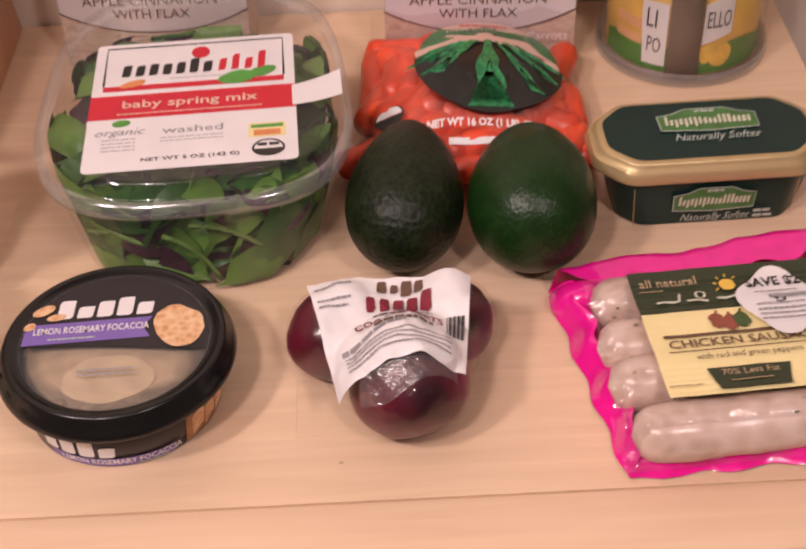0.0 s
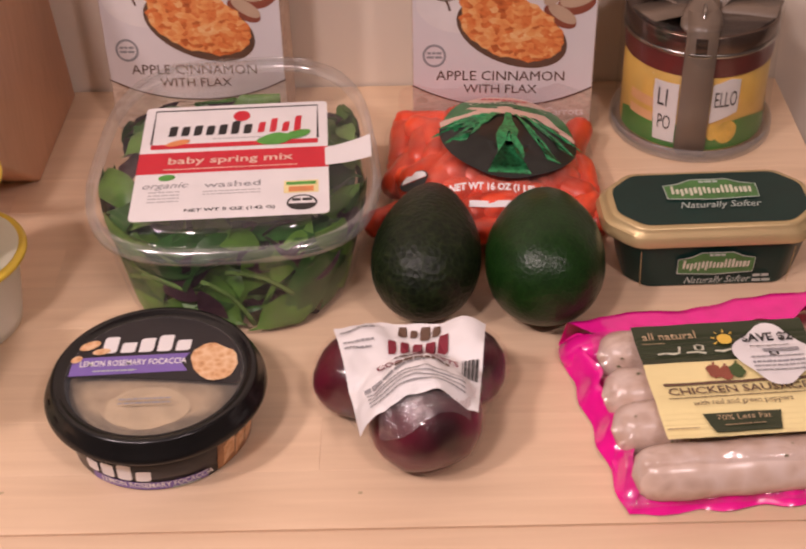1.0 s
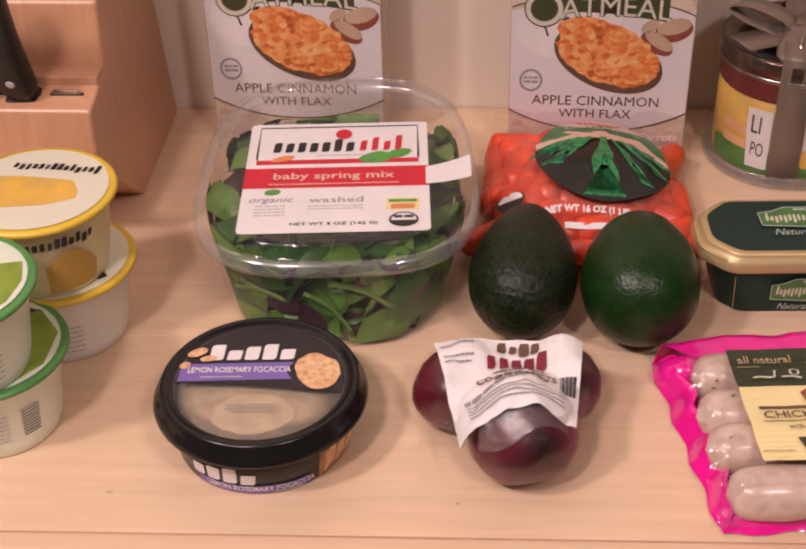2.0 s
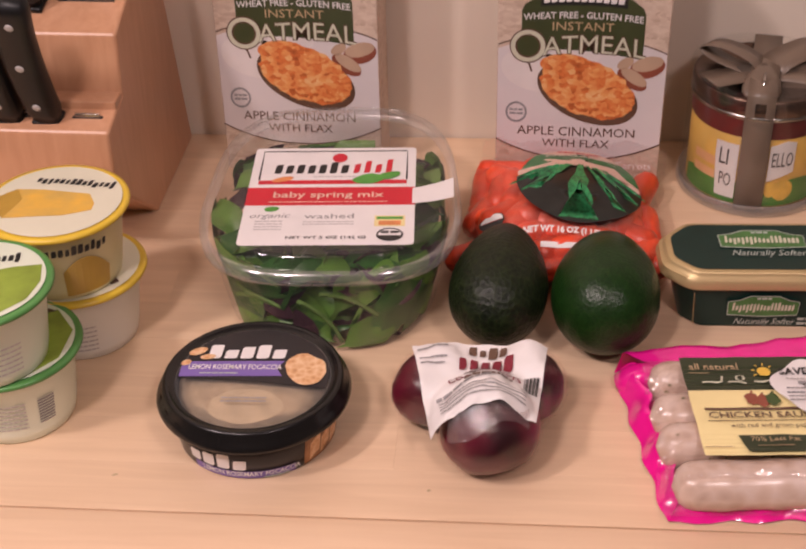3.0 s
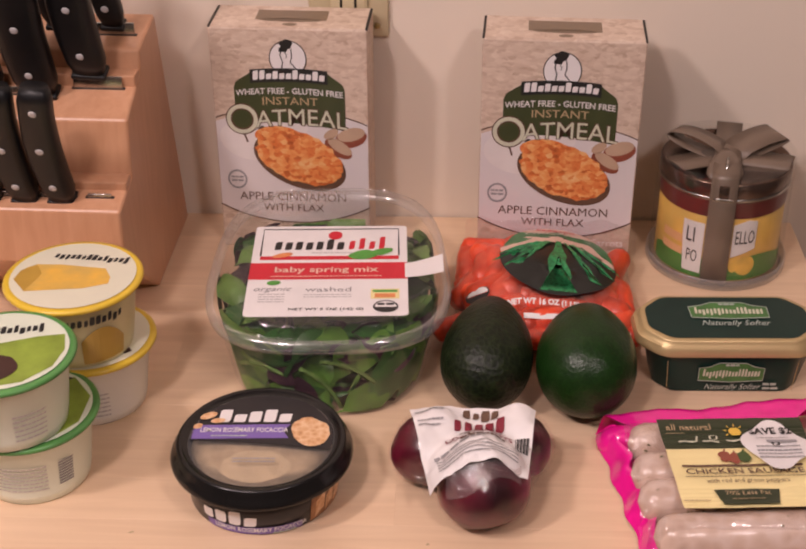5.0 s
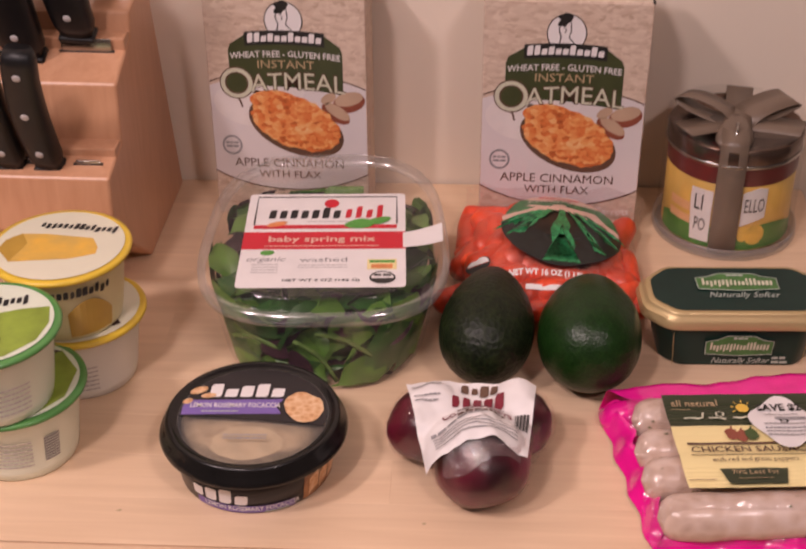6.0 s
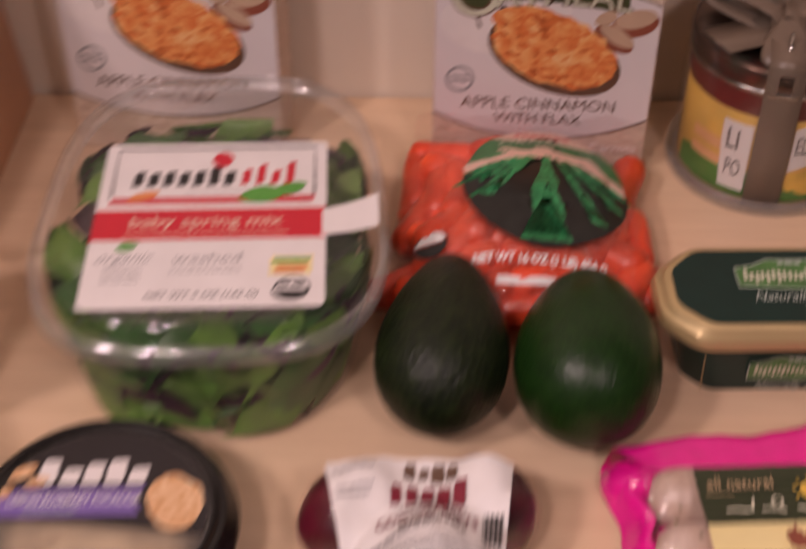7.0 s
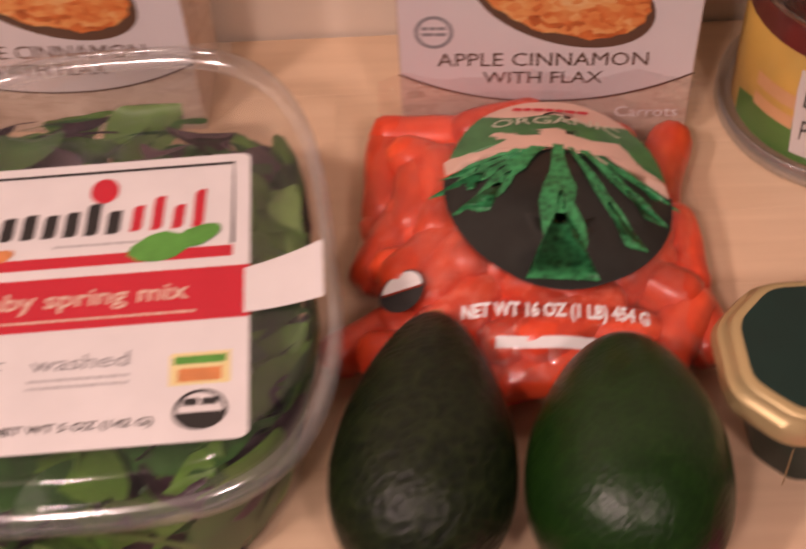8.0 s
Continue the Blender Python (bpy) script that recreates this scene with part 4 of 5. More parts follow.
    part("small_print", merge(bars(K, 0.030, 0.042, -0.0095, 0.0022, 5, 0.001), bars(K, 0.030, 0.044, -0.0135, 0.0022, 6, 0.001)), M_SILVERINK, s, smooth=False)
    part("side_line", list((stroke(K, [(-0.0585, 0.013), (-0.0565, -0.016)], 0.0005, 0.001), stroke(K, [(0.0585, 0.013), (0.0565, -0.016)], 0.0005, 0.001))), M_GOLD, s, smooth=False)
    return s


butter()


# ---- candle jar in a clear gift cylinder, tied with a bow ----
def candle():
    s = thing("candle_jar", pose(0.2093, 0.0101, 0.0) @ Matrix.Diagonal((1, 1, 1.18, 1)), "scented candle in a clear cylinder with a taupe ribbon bow", "candle")
    part("gift_cylinder", turned([(0.0560, 0.0005), (0.0568, 0.002), (0.0562, 0.084), (0.0566, 0.086), (0.0566, 0.0885)], 64, True, False), M_GLASS, s, "clear plastic gift cylinder")
    jar = part("candle_body", turned([(0.0505, 0.004), (0.0522, 0.006), (0.0522, 0.072)], 64), M_CANLAB, s, "printed orange and yellow candle label")
    C = wrapped(0.0523)
    part("green_foot", merge(grid(lambda a, b: C((a - 0.5) * 0.15, 0.0062 + b * (0.012 + 0.007 * abs(math.sin(7 * a))), 0.0004), 40, 2)), M_CANGREEN, jar)
    part("wax_band", grid(lambda a, b: C((a - 0.5) * 0.32, 0.0560 + 0.0150 * b, 0.0006), 48, 1), M_WAX, jar)
    part("base_tray", turned([(0.0545, 0.0004), (0.0590, 0.0006), (0.0596, 0.0020), (0.0592, 0.0085), (0.0584, 0.0088), (0.0580, 0.0080), (0.0578, 0.0030), (0.0545, 0.0028)], 64, True, False), M_RIM, s, "shallow clear plastic base under the jar")
    part("stripe", merge(rect(C, -0.062, -0.039, 0.030, 0.0365, 0.0005, 8), rect(C, -0.062, -0.039, 0.0205, 0.0265, 0.0005, 8)), M_PEACH, jar)
    part("text_card", grid(lambda a, b: C((-0.0410 + 0.0035 * (1 - b) + 0.004 * max(0.0, b - 0.75)) * (1 - a) - 0.0215 * a, 0.0100 + 0.0400 * b, 0.0007), 6, 8), M_WHITE, jar, smooth=False)
    part("text_card", grid(lambda a, b: C(0.0015 + 0.0205 * a, 0.0250 + 0.006 * a + b * (0.0290 - 0.005 * a - 0.005 * abs(a - 0.6)), 0.0007), 8, 4), M_WHITE, jar, smooth=False)
    part("lettering", words("LI", 0.017, C, -0.0325, 0.0390, 0.0011, wide=0.7), M_INK, jar, smooth=False)
    part("lettering", words("PO", 0.014, C, -0.0300, 0.0225, 0.0011, wide=0.55), M_INK, jar, smooth=False)
    part("lettering", words("ELLO", 0.0150, C, 0.0118, 0.0405, 0.0011, wide=0.50), M_INK, jar, smooth=False)
    part("lemon_picture", merge(oval(C, 0.0150, 0.0180, 0.0085, 0.0078, 0, 0.001), oval(C, 0.0050, 0.0190, 0.0045, 0.0060, 0, 0.0009)), M_LEMON, jar, smooth=False)
    part("metal_lid", turned([(0.0535, 0.0710), (0.0543, 0.0715), (0.0543, 0.0815), (0.0533, 0.0828), (0.0513, 0.0830), (0.0498, 0.0815), (0.001, 0.0815)], 64, False, True), M_LIDBROWN, s, "shiny dark bronze metal lid")
    part("lid_ridge", turned([(0.0540, 0.0690), (0.0548, 0.0695), (0.0548, 0.0712), (0.0540, 0.0718)], 64, False, False), M_STEEL, s, "thin silver ridge round the lid")

    def band(points, w, up=(0, 0, 1), name="ribbon"):
        vs, fs = [], []
        for k, (p, side) in enumerate(points):
            p, side = Vector(p), Vector(side).normalized() * w / 2
            vs += [tuple(p - side), tuple(p + side)]
        for k in range(len(points) - 1):
            fs.append((2 * k, 2 * k + 1, 2 * k + 3, 2 * k + 2))
        ob = part(name, (vs, fs), M_RIBBON, s)
        mod = ob.modifiers.new("thick", "SOLIDIFY")
        mod.thickness = 0.0006
        return ob

    # vertical band over the cylinder
    a = radians(-101)
    r = 0.0541
    c, sn = math.cos(a), math.sin(a)
    side = (-sn, c, 0)
    band([((r * c, r * sn, 0.003), side), ((r * c, r * sn, 0.040), side), ((r * c, r * sn, 0.086), side), ((r * 0.9 * c, r * 0.9 * sn, 0.0892), side), ((0, 0, 0.0895), side), ((-r * 0.95 * c, -r * 0.95 * sn, 0.0892), side), ((-r * c, -r * sn, 0.084), side), ((-r * c, -r * sn, 0.003), side)], 0.0215)
    # four loops and the knot of the bow
    for ang, lift, reach in ((152, 0.0150, 0.050), (28, 0.0155, 0.050), (204, 0.0035, 0.052), (-22, 0.0040, 0.052)):
        d = Vector((math.cos(radians(ang)), math.sin(radians(ang)), 0))
        sd = Vector((-d.y, d.x, 0.0))
        pts = []
        for k in range(17):
            t = k / 16
            q = math.sin(math.pi * t)
            out = reach * (1 - abs(2 * t - 1) ** 1.7)
            z = 0.0838 + lift * (1 - t) * q ** 0.6 * 1.15 + 0.003 * q + 0.002 * math.sin(ang + 5 * t)
            w2 = sd + Vector((0, 0, 0.18 * math.sin(ang)))
            pts.append((d * out + Vector((0, -0.006, z)), w2))
        band(pts, 0.029, name="bow_loop")
    part("bow_knot", loft([(0.011, 0.003, 0.080, -0.008, -0.043, 2), (0.015, 0.007, 0.0835, -0.008, -0.036, 2), (0.014, 0.010, 0.0875, -0.007, -0.028, 2), (0.009, 0.009, 0.0905, -0.005, -0.020, 2), (0.004, 0.005, 0.0920, -0.004, -0.013, 2)], 24), M_RIBBON, s)
    part("bow_cord", tube([(-0.008, -0.0430, 0.0845), (-0.0075, -0.0385, 0.0900), (-0.006, -0.032, 0.0945)], 0.0012), M_STEEL, s)
    return s


candle()


# ---- vacuum pack of beets ----
def beets():
    s = thing("beet_pack", pose(-0.009, 0.006, 0.0), "vacuum pack of dark cooked beets with a crumpled paper label", "packed beets")

    def lump(cx, cy, cz, r, sx, sy, sz, seed):
        bm = bmesh.new()
        bmesh.ops.create_icosphere(bm, subdivisions=4, radius=1)
        for v in bm.verts:
            q = r * (1 + 0.07 * noise.noise(v.co * 1.4 + Vector((seed, 0, 0))) + 0.025 * noise.noise(v.co * 5 + Vector((seed, 3, 0))))
            v.co = Vector((cx + v.co.x * q * sx, cy + v.co.y * q * sy, cz + v.co.z * q * sz))
        return bm

    part("beet", lump(0.0120, -0.3430, 0.0275, 0.0300, 1.04, 0.98, 0.92, 1), M_BEET, s)
    part("beet", lump(-0.0215, -0.3030, 0.0238, 0.0262, 1.05, 1, 0.92, 5), M_BEET, s)
    part("beet", lump(0.0340, -0.2960, 0.0232, 0.0252, 1.0, 1, 0.92, 9), M_BEET, s)
    part("beet", lump(0.0060, -0.2900, 0.0195, 0.0205, 1, 1, 0.95, 14), M_BEET, s)

    def top(x, y):
        """Height of the film over the beets."""
        z = 0.002
        for cx, cy, cz, r in ((0.0120, -0.3430, 0.0275, 0.0310), (-0.0215, -0.303, 0.0238, 0.0275), (0.034, -0.296, 0.0232, 0.0265), (0.006, -0.290, 0.0195, 0.022)):
            d2 = (x - cx) ** 2 + (y - cy) ** 2
            z = max(z, (cz + math.sqrt(r * r - d2) * 0.94) if d2 < r * r * 0.96 else 0.002)
        return z

    # clear film drawn tight round each beet
    for k, (cx, cy, cz, r) in enumerate(((0.0120, -0.3430, 0.0280, 0.0312), (-0.0215, -0.3030, 0.0243, 0.0274), (0.0340, -0.2960, 0.0237, 0.0264))):
        bm = lump(cx, cy, cz, r, 1.03, 1.0, 0.93, 1 + 4 * k)
        for v in bm.verts:
            v.co += (v.co - Vector((cx, cy, cz))).normalized() * (0.0006 + 0.0012 * noise.noise(v.co * 140))
        part("film", bm, M_BEETFILM, s, "clear wrinkled vacuum film")
    def slack(a, b):
        # loose film between the label and the front beet
        x, y = -0.012 + 0.048 * a, -0.3500 - 0.0200 * b * (0.75 + 0.25 * math.sin(5 * a))
        d2 = ((x - 0.012) / 1.05) ** 2 + (y + 0.343) ** 2
        return x, y, 0.0275 + 0.95 * math.sqrt(max(0.0315 ** 2 - d2, 0.00003)) + 0.0016 + 0.0016 * math.sin(9 * a + 3 * b) * b
    def tail(a, b):
        # the empty end of the bag, lying crumpled behind the beets
        x = 0.006 + (a - 0.5) * (0.100 - 0.016 * b * b)
        y = -0.288 + 0.034 * b + 0.003 * math.sin(8 * a)
        return x, y, 0.0025 + 0.022 * (1 - b) ** 1.5 * math.sin(math.pi * (0.1 + 0.8 * a)) + 0.0050 * abs(math.sin(15 * a + 6 * b)) * (1 - 0.4 * b)
    part("film_tail", grid(tail, 34, 12), M_FILM, s, "clear crumpled end of the bag")
    part("film_fold", grid(slack, 20, 10), M_BEETFOLD, s, "slack cloudy film below the label")
    part("film_fin", grid(lambda a, b: (0.028 + 0.022 * a, -0.338 + 0.020 * a + 0.004 * math.sin(7 * b), 0.040 - 0.030 * b + 0.004 * math.sin(9 * a + 4 * b)), 8, 10), M_FILM, s, "clear sealed film edge")
    part("film_fin", grid(lambda a, b: (-0.020 - 0.028 * a, -0.335 + 0.026 * a + 0.004 * math.sin(7 * b), 0.036 - 0.028 * b + 0.004 * math.sin(9 * a + 4 * b)), 8, 10), M_FILM, s, "clear sealed film edge")

    def label(u, v, h):
        # u across, v up the paper, both from 0 to 1
        x = (-0.0375 + 0.085 * u) * v + (-0.0220 + 0.0620 * u) * (1 - v)
        y = (-0.292 + 0.004 * math.sin(math.pi * u)) * v + (1 - v) * (-0.3630 + 0.006 * u + 0.004 * math.sin(math.pi * u) ** 1.3)
        plane = 0.0455 * v + 0.031 * (1 - v)
        near = max(top(x + dx, y + dy) for dx in (-0.006, 0, 0.006) for dy in (-0.006, 0, 0.006))
        z = max(plane, near * 0.7 + plane * 0.3, top(x, y) + 0.002) + 0.0022 + 0.0030 * rough_noise(u, v, 0.5, 5) + 0.0010 * rough_noise(u, v, 0.2, 13) + 0.0012 * math.sin(11 * u + 4 * v) + h
        return x, y - h * 0.5, z

    lab = part("label", grid(lambda a, b: label(a, b, 0), 44, 36), M_PAPER, s, "white crumpled paper label")
    L = lambda u, v, h: label(u / 0.085 + 0.5, v / 0.058 + 0.5, h)
    part("brand_mark", mark(L, -0.008, 0.018, 0.0225, 0.0070, 0.002, 4, 0.001, 6), M_BROWNINK, lab, smooth=False)
    part("brand_mark", mark(L, -0.016, 0.022, 0.0120, 0.0115, 0.0030, 5, 0.0012, 2), M_BEETRED, lab, smooth=False)
    part("small_print", bars(L, -0.012, 0.022, 0.0048, 0.0016, 8, 0.001), M_BROWNINK, lab, smooth=False)
    part("lettering", words("COOKED BEETS", 0.0072, L, 0.002, -0.0015, 0.0012, bold=0.0002), M_BEETRED, lab, smooth=False)
    part("small_print", bars(L, -0.013, 0.022, -0.0070, 0.0022, 12, 0.001), M_BROWNINK, lab, smooth=False)
    part("small_print", merge(bars(L, -0.034, 0.006, -0.0120, 0.0024, 13, 0.001, slope=0.08), *[bars(L, -0.033, 0.033, -0.0155 - 0.0026 * k, 0.0009, 14 + k, 0.001) for k in range(4)]), M_GREY, lab, smooth=False)
    part("small_print", merge(bars(L, -0.040, -0.020, 0.0235, 0.0012, 40, 0.001), bars(L, -0.040, -0.022, 0.0155, 0.001, 41, 0.001), bars(L, -0.040, -0.024, 0.0125, 0.001, 42, 0.001)), M_GREY, lab, smooth=False)
    part("barcode", merge(*[rect(L, 0.030 + 0.0012 * k, 0.030 + 0.0012 * k + 0.0005 * (1 + k % 2), -0.010, 0.006, 0.001, 1, 4) for k in range(9)]), M_INK, lab, smooth=False)
    return s


beets()


# ---- sausages in a tray pack with a magenta film edge ----
def sausages():
    s = thing("sausage_pack", pose(0.1800, -0.3100, 0.0, 0, 0, 3.5), "tray pack of pale chicken sausages with magenta film edges", "sausages")
    rnd = random.Random(4)
    X, Y = 0.076, 0.0665

    def outline(t):
        # the rim of the pack, t from 0 to 4 round its corners
        k, q = int(t) % 4, t % 1
        c = [(-0.0770, -0.0715), (0.0560, -0.0710), (0.0740, 0.0880), (-0.0920, 0.0690)]
        a, b = c[k], c[(k + 1) % 4]
        return Vector((a[0] + (b[0] - a[0]) * q, a[1] + (b[1] - a[1]) * q))

    tray = part("tray", block(-X - 0.002, 0.054, -Y + 0.004, Y - 0.012, 0.001, 0.006, 0.003), M_PINK, s, "magenta tray under the sausages")

    def strip(t0, t1, n, width, high, wave, seed, flange=False):
        r = random.Random(seed)
        ph = r.uniform(0, 6)

        def f(a, b):
            t = t0 + (t1 - t0) * a
            p = outline(t)
            inn = -p.normalized()
            w = width * (0.88 + 0.12 * math.sin(wave * a * 6.28 + ph))
            q = p + inn * w * b + inn * 0.0015 * math.sin(wave * a * 6.28 + ph)
            rise = min(1.0, b / 0.12) * (0.94 + 0.06 * b) if flange else math.sin(min(b, 1) * 1.57) ** 1.3
            z = 0.0015 + high * rise + 0.0016 * rough_noise(q.x, q.y, seed, 90)
            return q.x, q.y, max(z, 0.0008)
        return grid(f, n, 8)

    part("film_edge", strip(0.0, 1.0, 60, 0.0120, 0.008, 4, 1), M_PINK, s, "crumpled magenta film edge")
    part("film_edge", strip(1.0, 2.0, 50, 0.020, 0.020, 3, 2), M_PINK, s, "crumpled magenta film edge")
    part("film_edge", strip(2.0, 3.0, 60, 0.039, 0.0195, 2, 3, True), M_PINK, s, "crumpled magenta film edge")
    part("film_edge", strip(3.0, 4.0, 60, 0.0150, 0.015, 4, 4), M_PINK, s, "crumpled magenta film edge")
    part("film_corner", loft([(0.017, 0.013, 0.001, -X + 0.001, Y - 0.012, 2.4), (0.018, 0.0135, 0.006, -X + 0.001, Y - 0.012, 2.4), (0.013, 0.009, 0.015, -X + 0.003, Y - 0.014, 2.2), (0.004, 0.003, 0.019, -X + 0.004, Y - 0.015, 2)], 28), M_PINK, s)

    def link(y, x0, x1, r, z, seed):
        n, m = 36, 24
        vs, fs = [], []
        for j in range(n + 1):
            t = j / n
            x = x0 + (x1 - x0) * t
            e = min(t, 1 - t) * (x1 - x0) / r
            k = math.sqrt(max(0.0, 1 - (1 - min(e, 1)) ** 2)) ** 0.9
            k *= 1 + 0.05 * rough_noise(x, y, seed, 45) + 0.02 * rough_noise(x, y, seed, 120)
            for i in range(m):
                a = 2 * math.pi * i / m
                yy = y + 0.0015 * math.sin(24 * x + seed) + r * k * math.cos(a)
                zz = z + r * k * math.sin(a) * 0.96
                vs.append((x, yy, zz))
        for j in range(n):
            for i in range(m):
                fs.append((j * m + i, j * m + (i + 1) % m, (j + 1) * m + (i + 1) % m, (j + 1) * m + i))
        return vs, fs

    rows = [(-0.0560, -0.0735, 0.054, 0.0150, 0.0170), (-0.0255, -0.0780, 0.048, 0.0148, 0.0180), (0.0045, -0.0780, 0.047, 0.0148, 0.0180), (0.0350, -0.0745, 0.047, 0.0148, 0.0175)]
    for k, (y, x0, x1, r, z) in enumerate(rows):
        ln = part("sausage", link(y, x0, x1, r, z, k * 3.3), M_SAUSAGE, s, "pale herb-flecked raw sausage")
        fl = []
        for _ in range(13):
            x, a = rnd.uniform(x0 + 0.006, x1 - 0.006), radians(rnd.uniform(30, 150))
            fy, fz = y + r * 1.005 * math.cos(a), z + r * 0.975 * math.sin(a)
            q = rnd.uniform(0.0005, 0.0014)
            fl.append(([(x - q, fy - q, fz), (x + q, fy - q * 0.5, fz + 0.0001), (x + q * 0.5, fy + q, fz), (x - q, fy + q * 0.6, fz)], [(0, 1, 2, 3)]))
        part("herb_flecks", merge(*fl), M_HERB, ln, smooth=False)

    def skin(x, y):
        z = 0.012
        for cy, x0, x1, r, cz in rows:
            d = abs(y - cy)
            if d < r:
                z = max(z, cz + math.sqrt(r * r - d * d) * 0.96)
        return z

    def over(x, y):
        z = sum(skin(x, y + d) for d in (-0.008, -0.004, 0, 0.004, 0.008)) / 5 + 0.0032
        ex = max(0.0, -0.063 - x)
        return max(z - ex * ex * 60, 0.010)

    part("film", grid(lambda a, b: (-0.079 + 0.131 * a, -0.071 + 0.122 * b, max(over(-0.079 + 0.131 * a, -0.071 + 0.122 * b), skin(-0.079 + 0.131 * a, -0.071 + 0.122 * b) + 0.0012) + 0.0007 * rough_noise(a, b, 0.2, 22) if 0.04 < b < 0.97 else 0.006), 56, 60), M_FILM, s, "clear glossy film stretched over the sausages")

    # printed label over the three back sausages
    def lab(u, v, h):
        x, y = u, v - 0.009
        return x, y, max(over(x, y) * 0.25 + 0.0262 - max(0.0, y - 0.044) * 0.5, skin(x, y) + 0.001) + 0.0016 + h + 0.0004 * rough_noise(u, v, 0, 70)

    x0, x1 = -0.0560, 0.042
    y0, y1 = -0.0435, 0.0475
    ym = 0.0150
    band = lambda a0, a1, v0, v1, h, nu=40, nv=44: grid(lambda a, b: lab((a0 + (a1 - a0) * a) + 0.015 * (0.04 - (v0 + (v1 - v0) * b)), v0 + (v1 - v0) * b, h), nu, nv)
    Q = lambda u, v, h: lab(u + 0.015 * (0.04 - v), v, h + 0.0006)
    part("label", band(x0, x1, y0, ym, 0), M_YELLOWLAB, s, "pale yellow printed label")
    part("label_head", band(x0, x1, ym, y1, 0.0002), M_GREENLAB, s, "dark olive label head")
    part("lettering", words("all natural", 0.0085, Q, -0.0365, 0.0365, 0.0012, wide=0.92), M_TAN, s, smooth=False)
    part("underline", stroke(Q, [(-0.053, 0.0312), (-0.040, 0.0312)], 0.0005, 0.001), M_TAN, s, smooth=False)
    part("brand_mark", merge(stroke(Q, [(-0.046, 0.0220), (-0.042, 0.0226), (-0.037, 0.0218), (-0.034, 0.0222), (-0.0325, 0.0285)], 0.0013, 0.001), oval(Q, -0.022, 0.0262, 0.003, 0.0030, 30, 0.001, 16, 0.6), stroke(Q, [(-0.030, 0.0220), (-0.024, 0.0222), (-0.019, 0.0210)], 0.0013, 0.001), stroke(Q, [(-0.014, 0.0225), (-0.009, 0.0218), (-0.003, 0.0235)], 0.0013, 0.001)), M_CREAM, s, smooth=False)
    part("sun_picture", merge(oval(Q, -0.0060, 0.0320, 0.0042, 0.0042, 0, 0.001), *[stroke(Q, [(-0.0060 + 0.0055 * math.cos(k), 0.0320 + 0.0055 * math.sin(k)), (-0.0060 + 0.0075 * math.cos(k), 0.0320 + 0.0075 * math.sin(k))], 0.0008, 0.001) for k in (0.8, 1.5, 2.2, 2.9, 3.6)]), M_SUN, s, smooth=False)
    for u, v, r, turn, k, ink in ((-0.0190, 0.0050, 0.0042, 20, 1, M_APPLE), (-0.0130, 0.0035, 0.0040, -15, 2, M_APPLE), (-0.0065, 0.0048, 0.0042, 10, 3, M_PEPPER)):
        part("pepper_picture", merge(oval(Q, u, v, r, r * 1.25, turn, 0.0010 + 0.0001 * k, 18, rag=0.14, seed=k), stroke(Q, [(u, v + r), (u + 0.001, v + r * 1.7)], 0.0012, 0.0012)), ink, s, smooth=False)
    part("tan_band", rect(Q, -0.049, 0.030, -0.0042, -0.0020, 0.0008, 24), M_BROWNINK, s, smooth=False)
    part("lettering", words("CHICKEN SAUSAGE", 0.0086, Q, -0.0095, -0.0098, 0.0012, wide=1.02, bold=0.0001), M_BROWNINK, s, smooth=False)
    part("underline", rect(Q, -0.049, 0.030, -0.0152, -0.0146, 0.0009, 20), M_BROWNINK, s, smooth=False)
    part("lettering", words("with red and green peppers", 0.0052, Q, -0.0100, -0.0195, 0.0012, wide=0.92), M_BROWNINK, s, smooth=False)
    part("dark_plate", grid(lambda a, b: Q((-0.034 + 0.042 * a) + 0.0035 * (1 - b) * (1 - 2 * a), -0.0415 + 0.0145 * b, 0.0009), 14, 5), M_GREENLAB, s)
    part("lettering", words("70% Less Fat", 0.0056, Q, -0.013, -0.0310, 0.0014), M_TAN, s, smooth=False)
    part("small_print", bars(Q, -0.024, -0.003, -0.0362, 0.0011, 5, 0.0014), M_TAN, s, smooth=False)
    part("small_print", bars(Q, -0.055, -0.038, -0.0370, 0.0010, 6, 0.001), M_TAN, s, smooth=False)
    # round paper coupon
    cu, cv = 0.0165, 0.0145
    stk = [(cu + (0.0205 + 0.0022 * math.cos(4 * a + 0.6)) * math.cos(a), cv + (0.0235 + 0.0025 * math.cos(4 * a + 0.6)) * math.sin(a)) for a in [2 * math.pi * k / 40 for k in range(40)]]
    fan = [tuple(Q(cu, cv, 0.0034))] + [tuple(Q(cu + (u - cu) * r / 8, cv + (v - cv) * r / 8, 0.0034)) for r in range(1, 9) for u, v in stk]
    tris = [(0, 1 + k, 1 + (k + 1) % 40) for k in range(40)] + [(1 + r * 40 + k, 1 + r * 40 + (k + 1) % 40, 41 + r * 40 + (k + 1) % 40, 41 + r * 40 + k) for r in range(7) for k in range(40)]
    coupon = part("coupon", (fan, tris), M_PAPER, s, "white paper discount sticker")
    part("lettering", words("SAVE $2", 0.0088, Q, cu - 0.0005, cv + 0.0130, 0.0046, wide=0.92, bold=0.0002), M_INK, coupon, smooth=False)
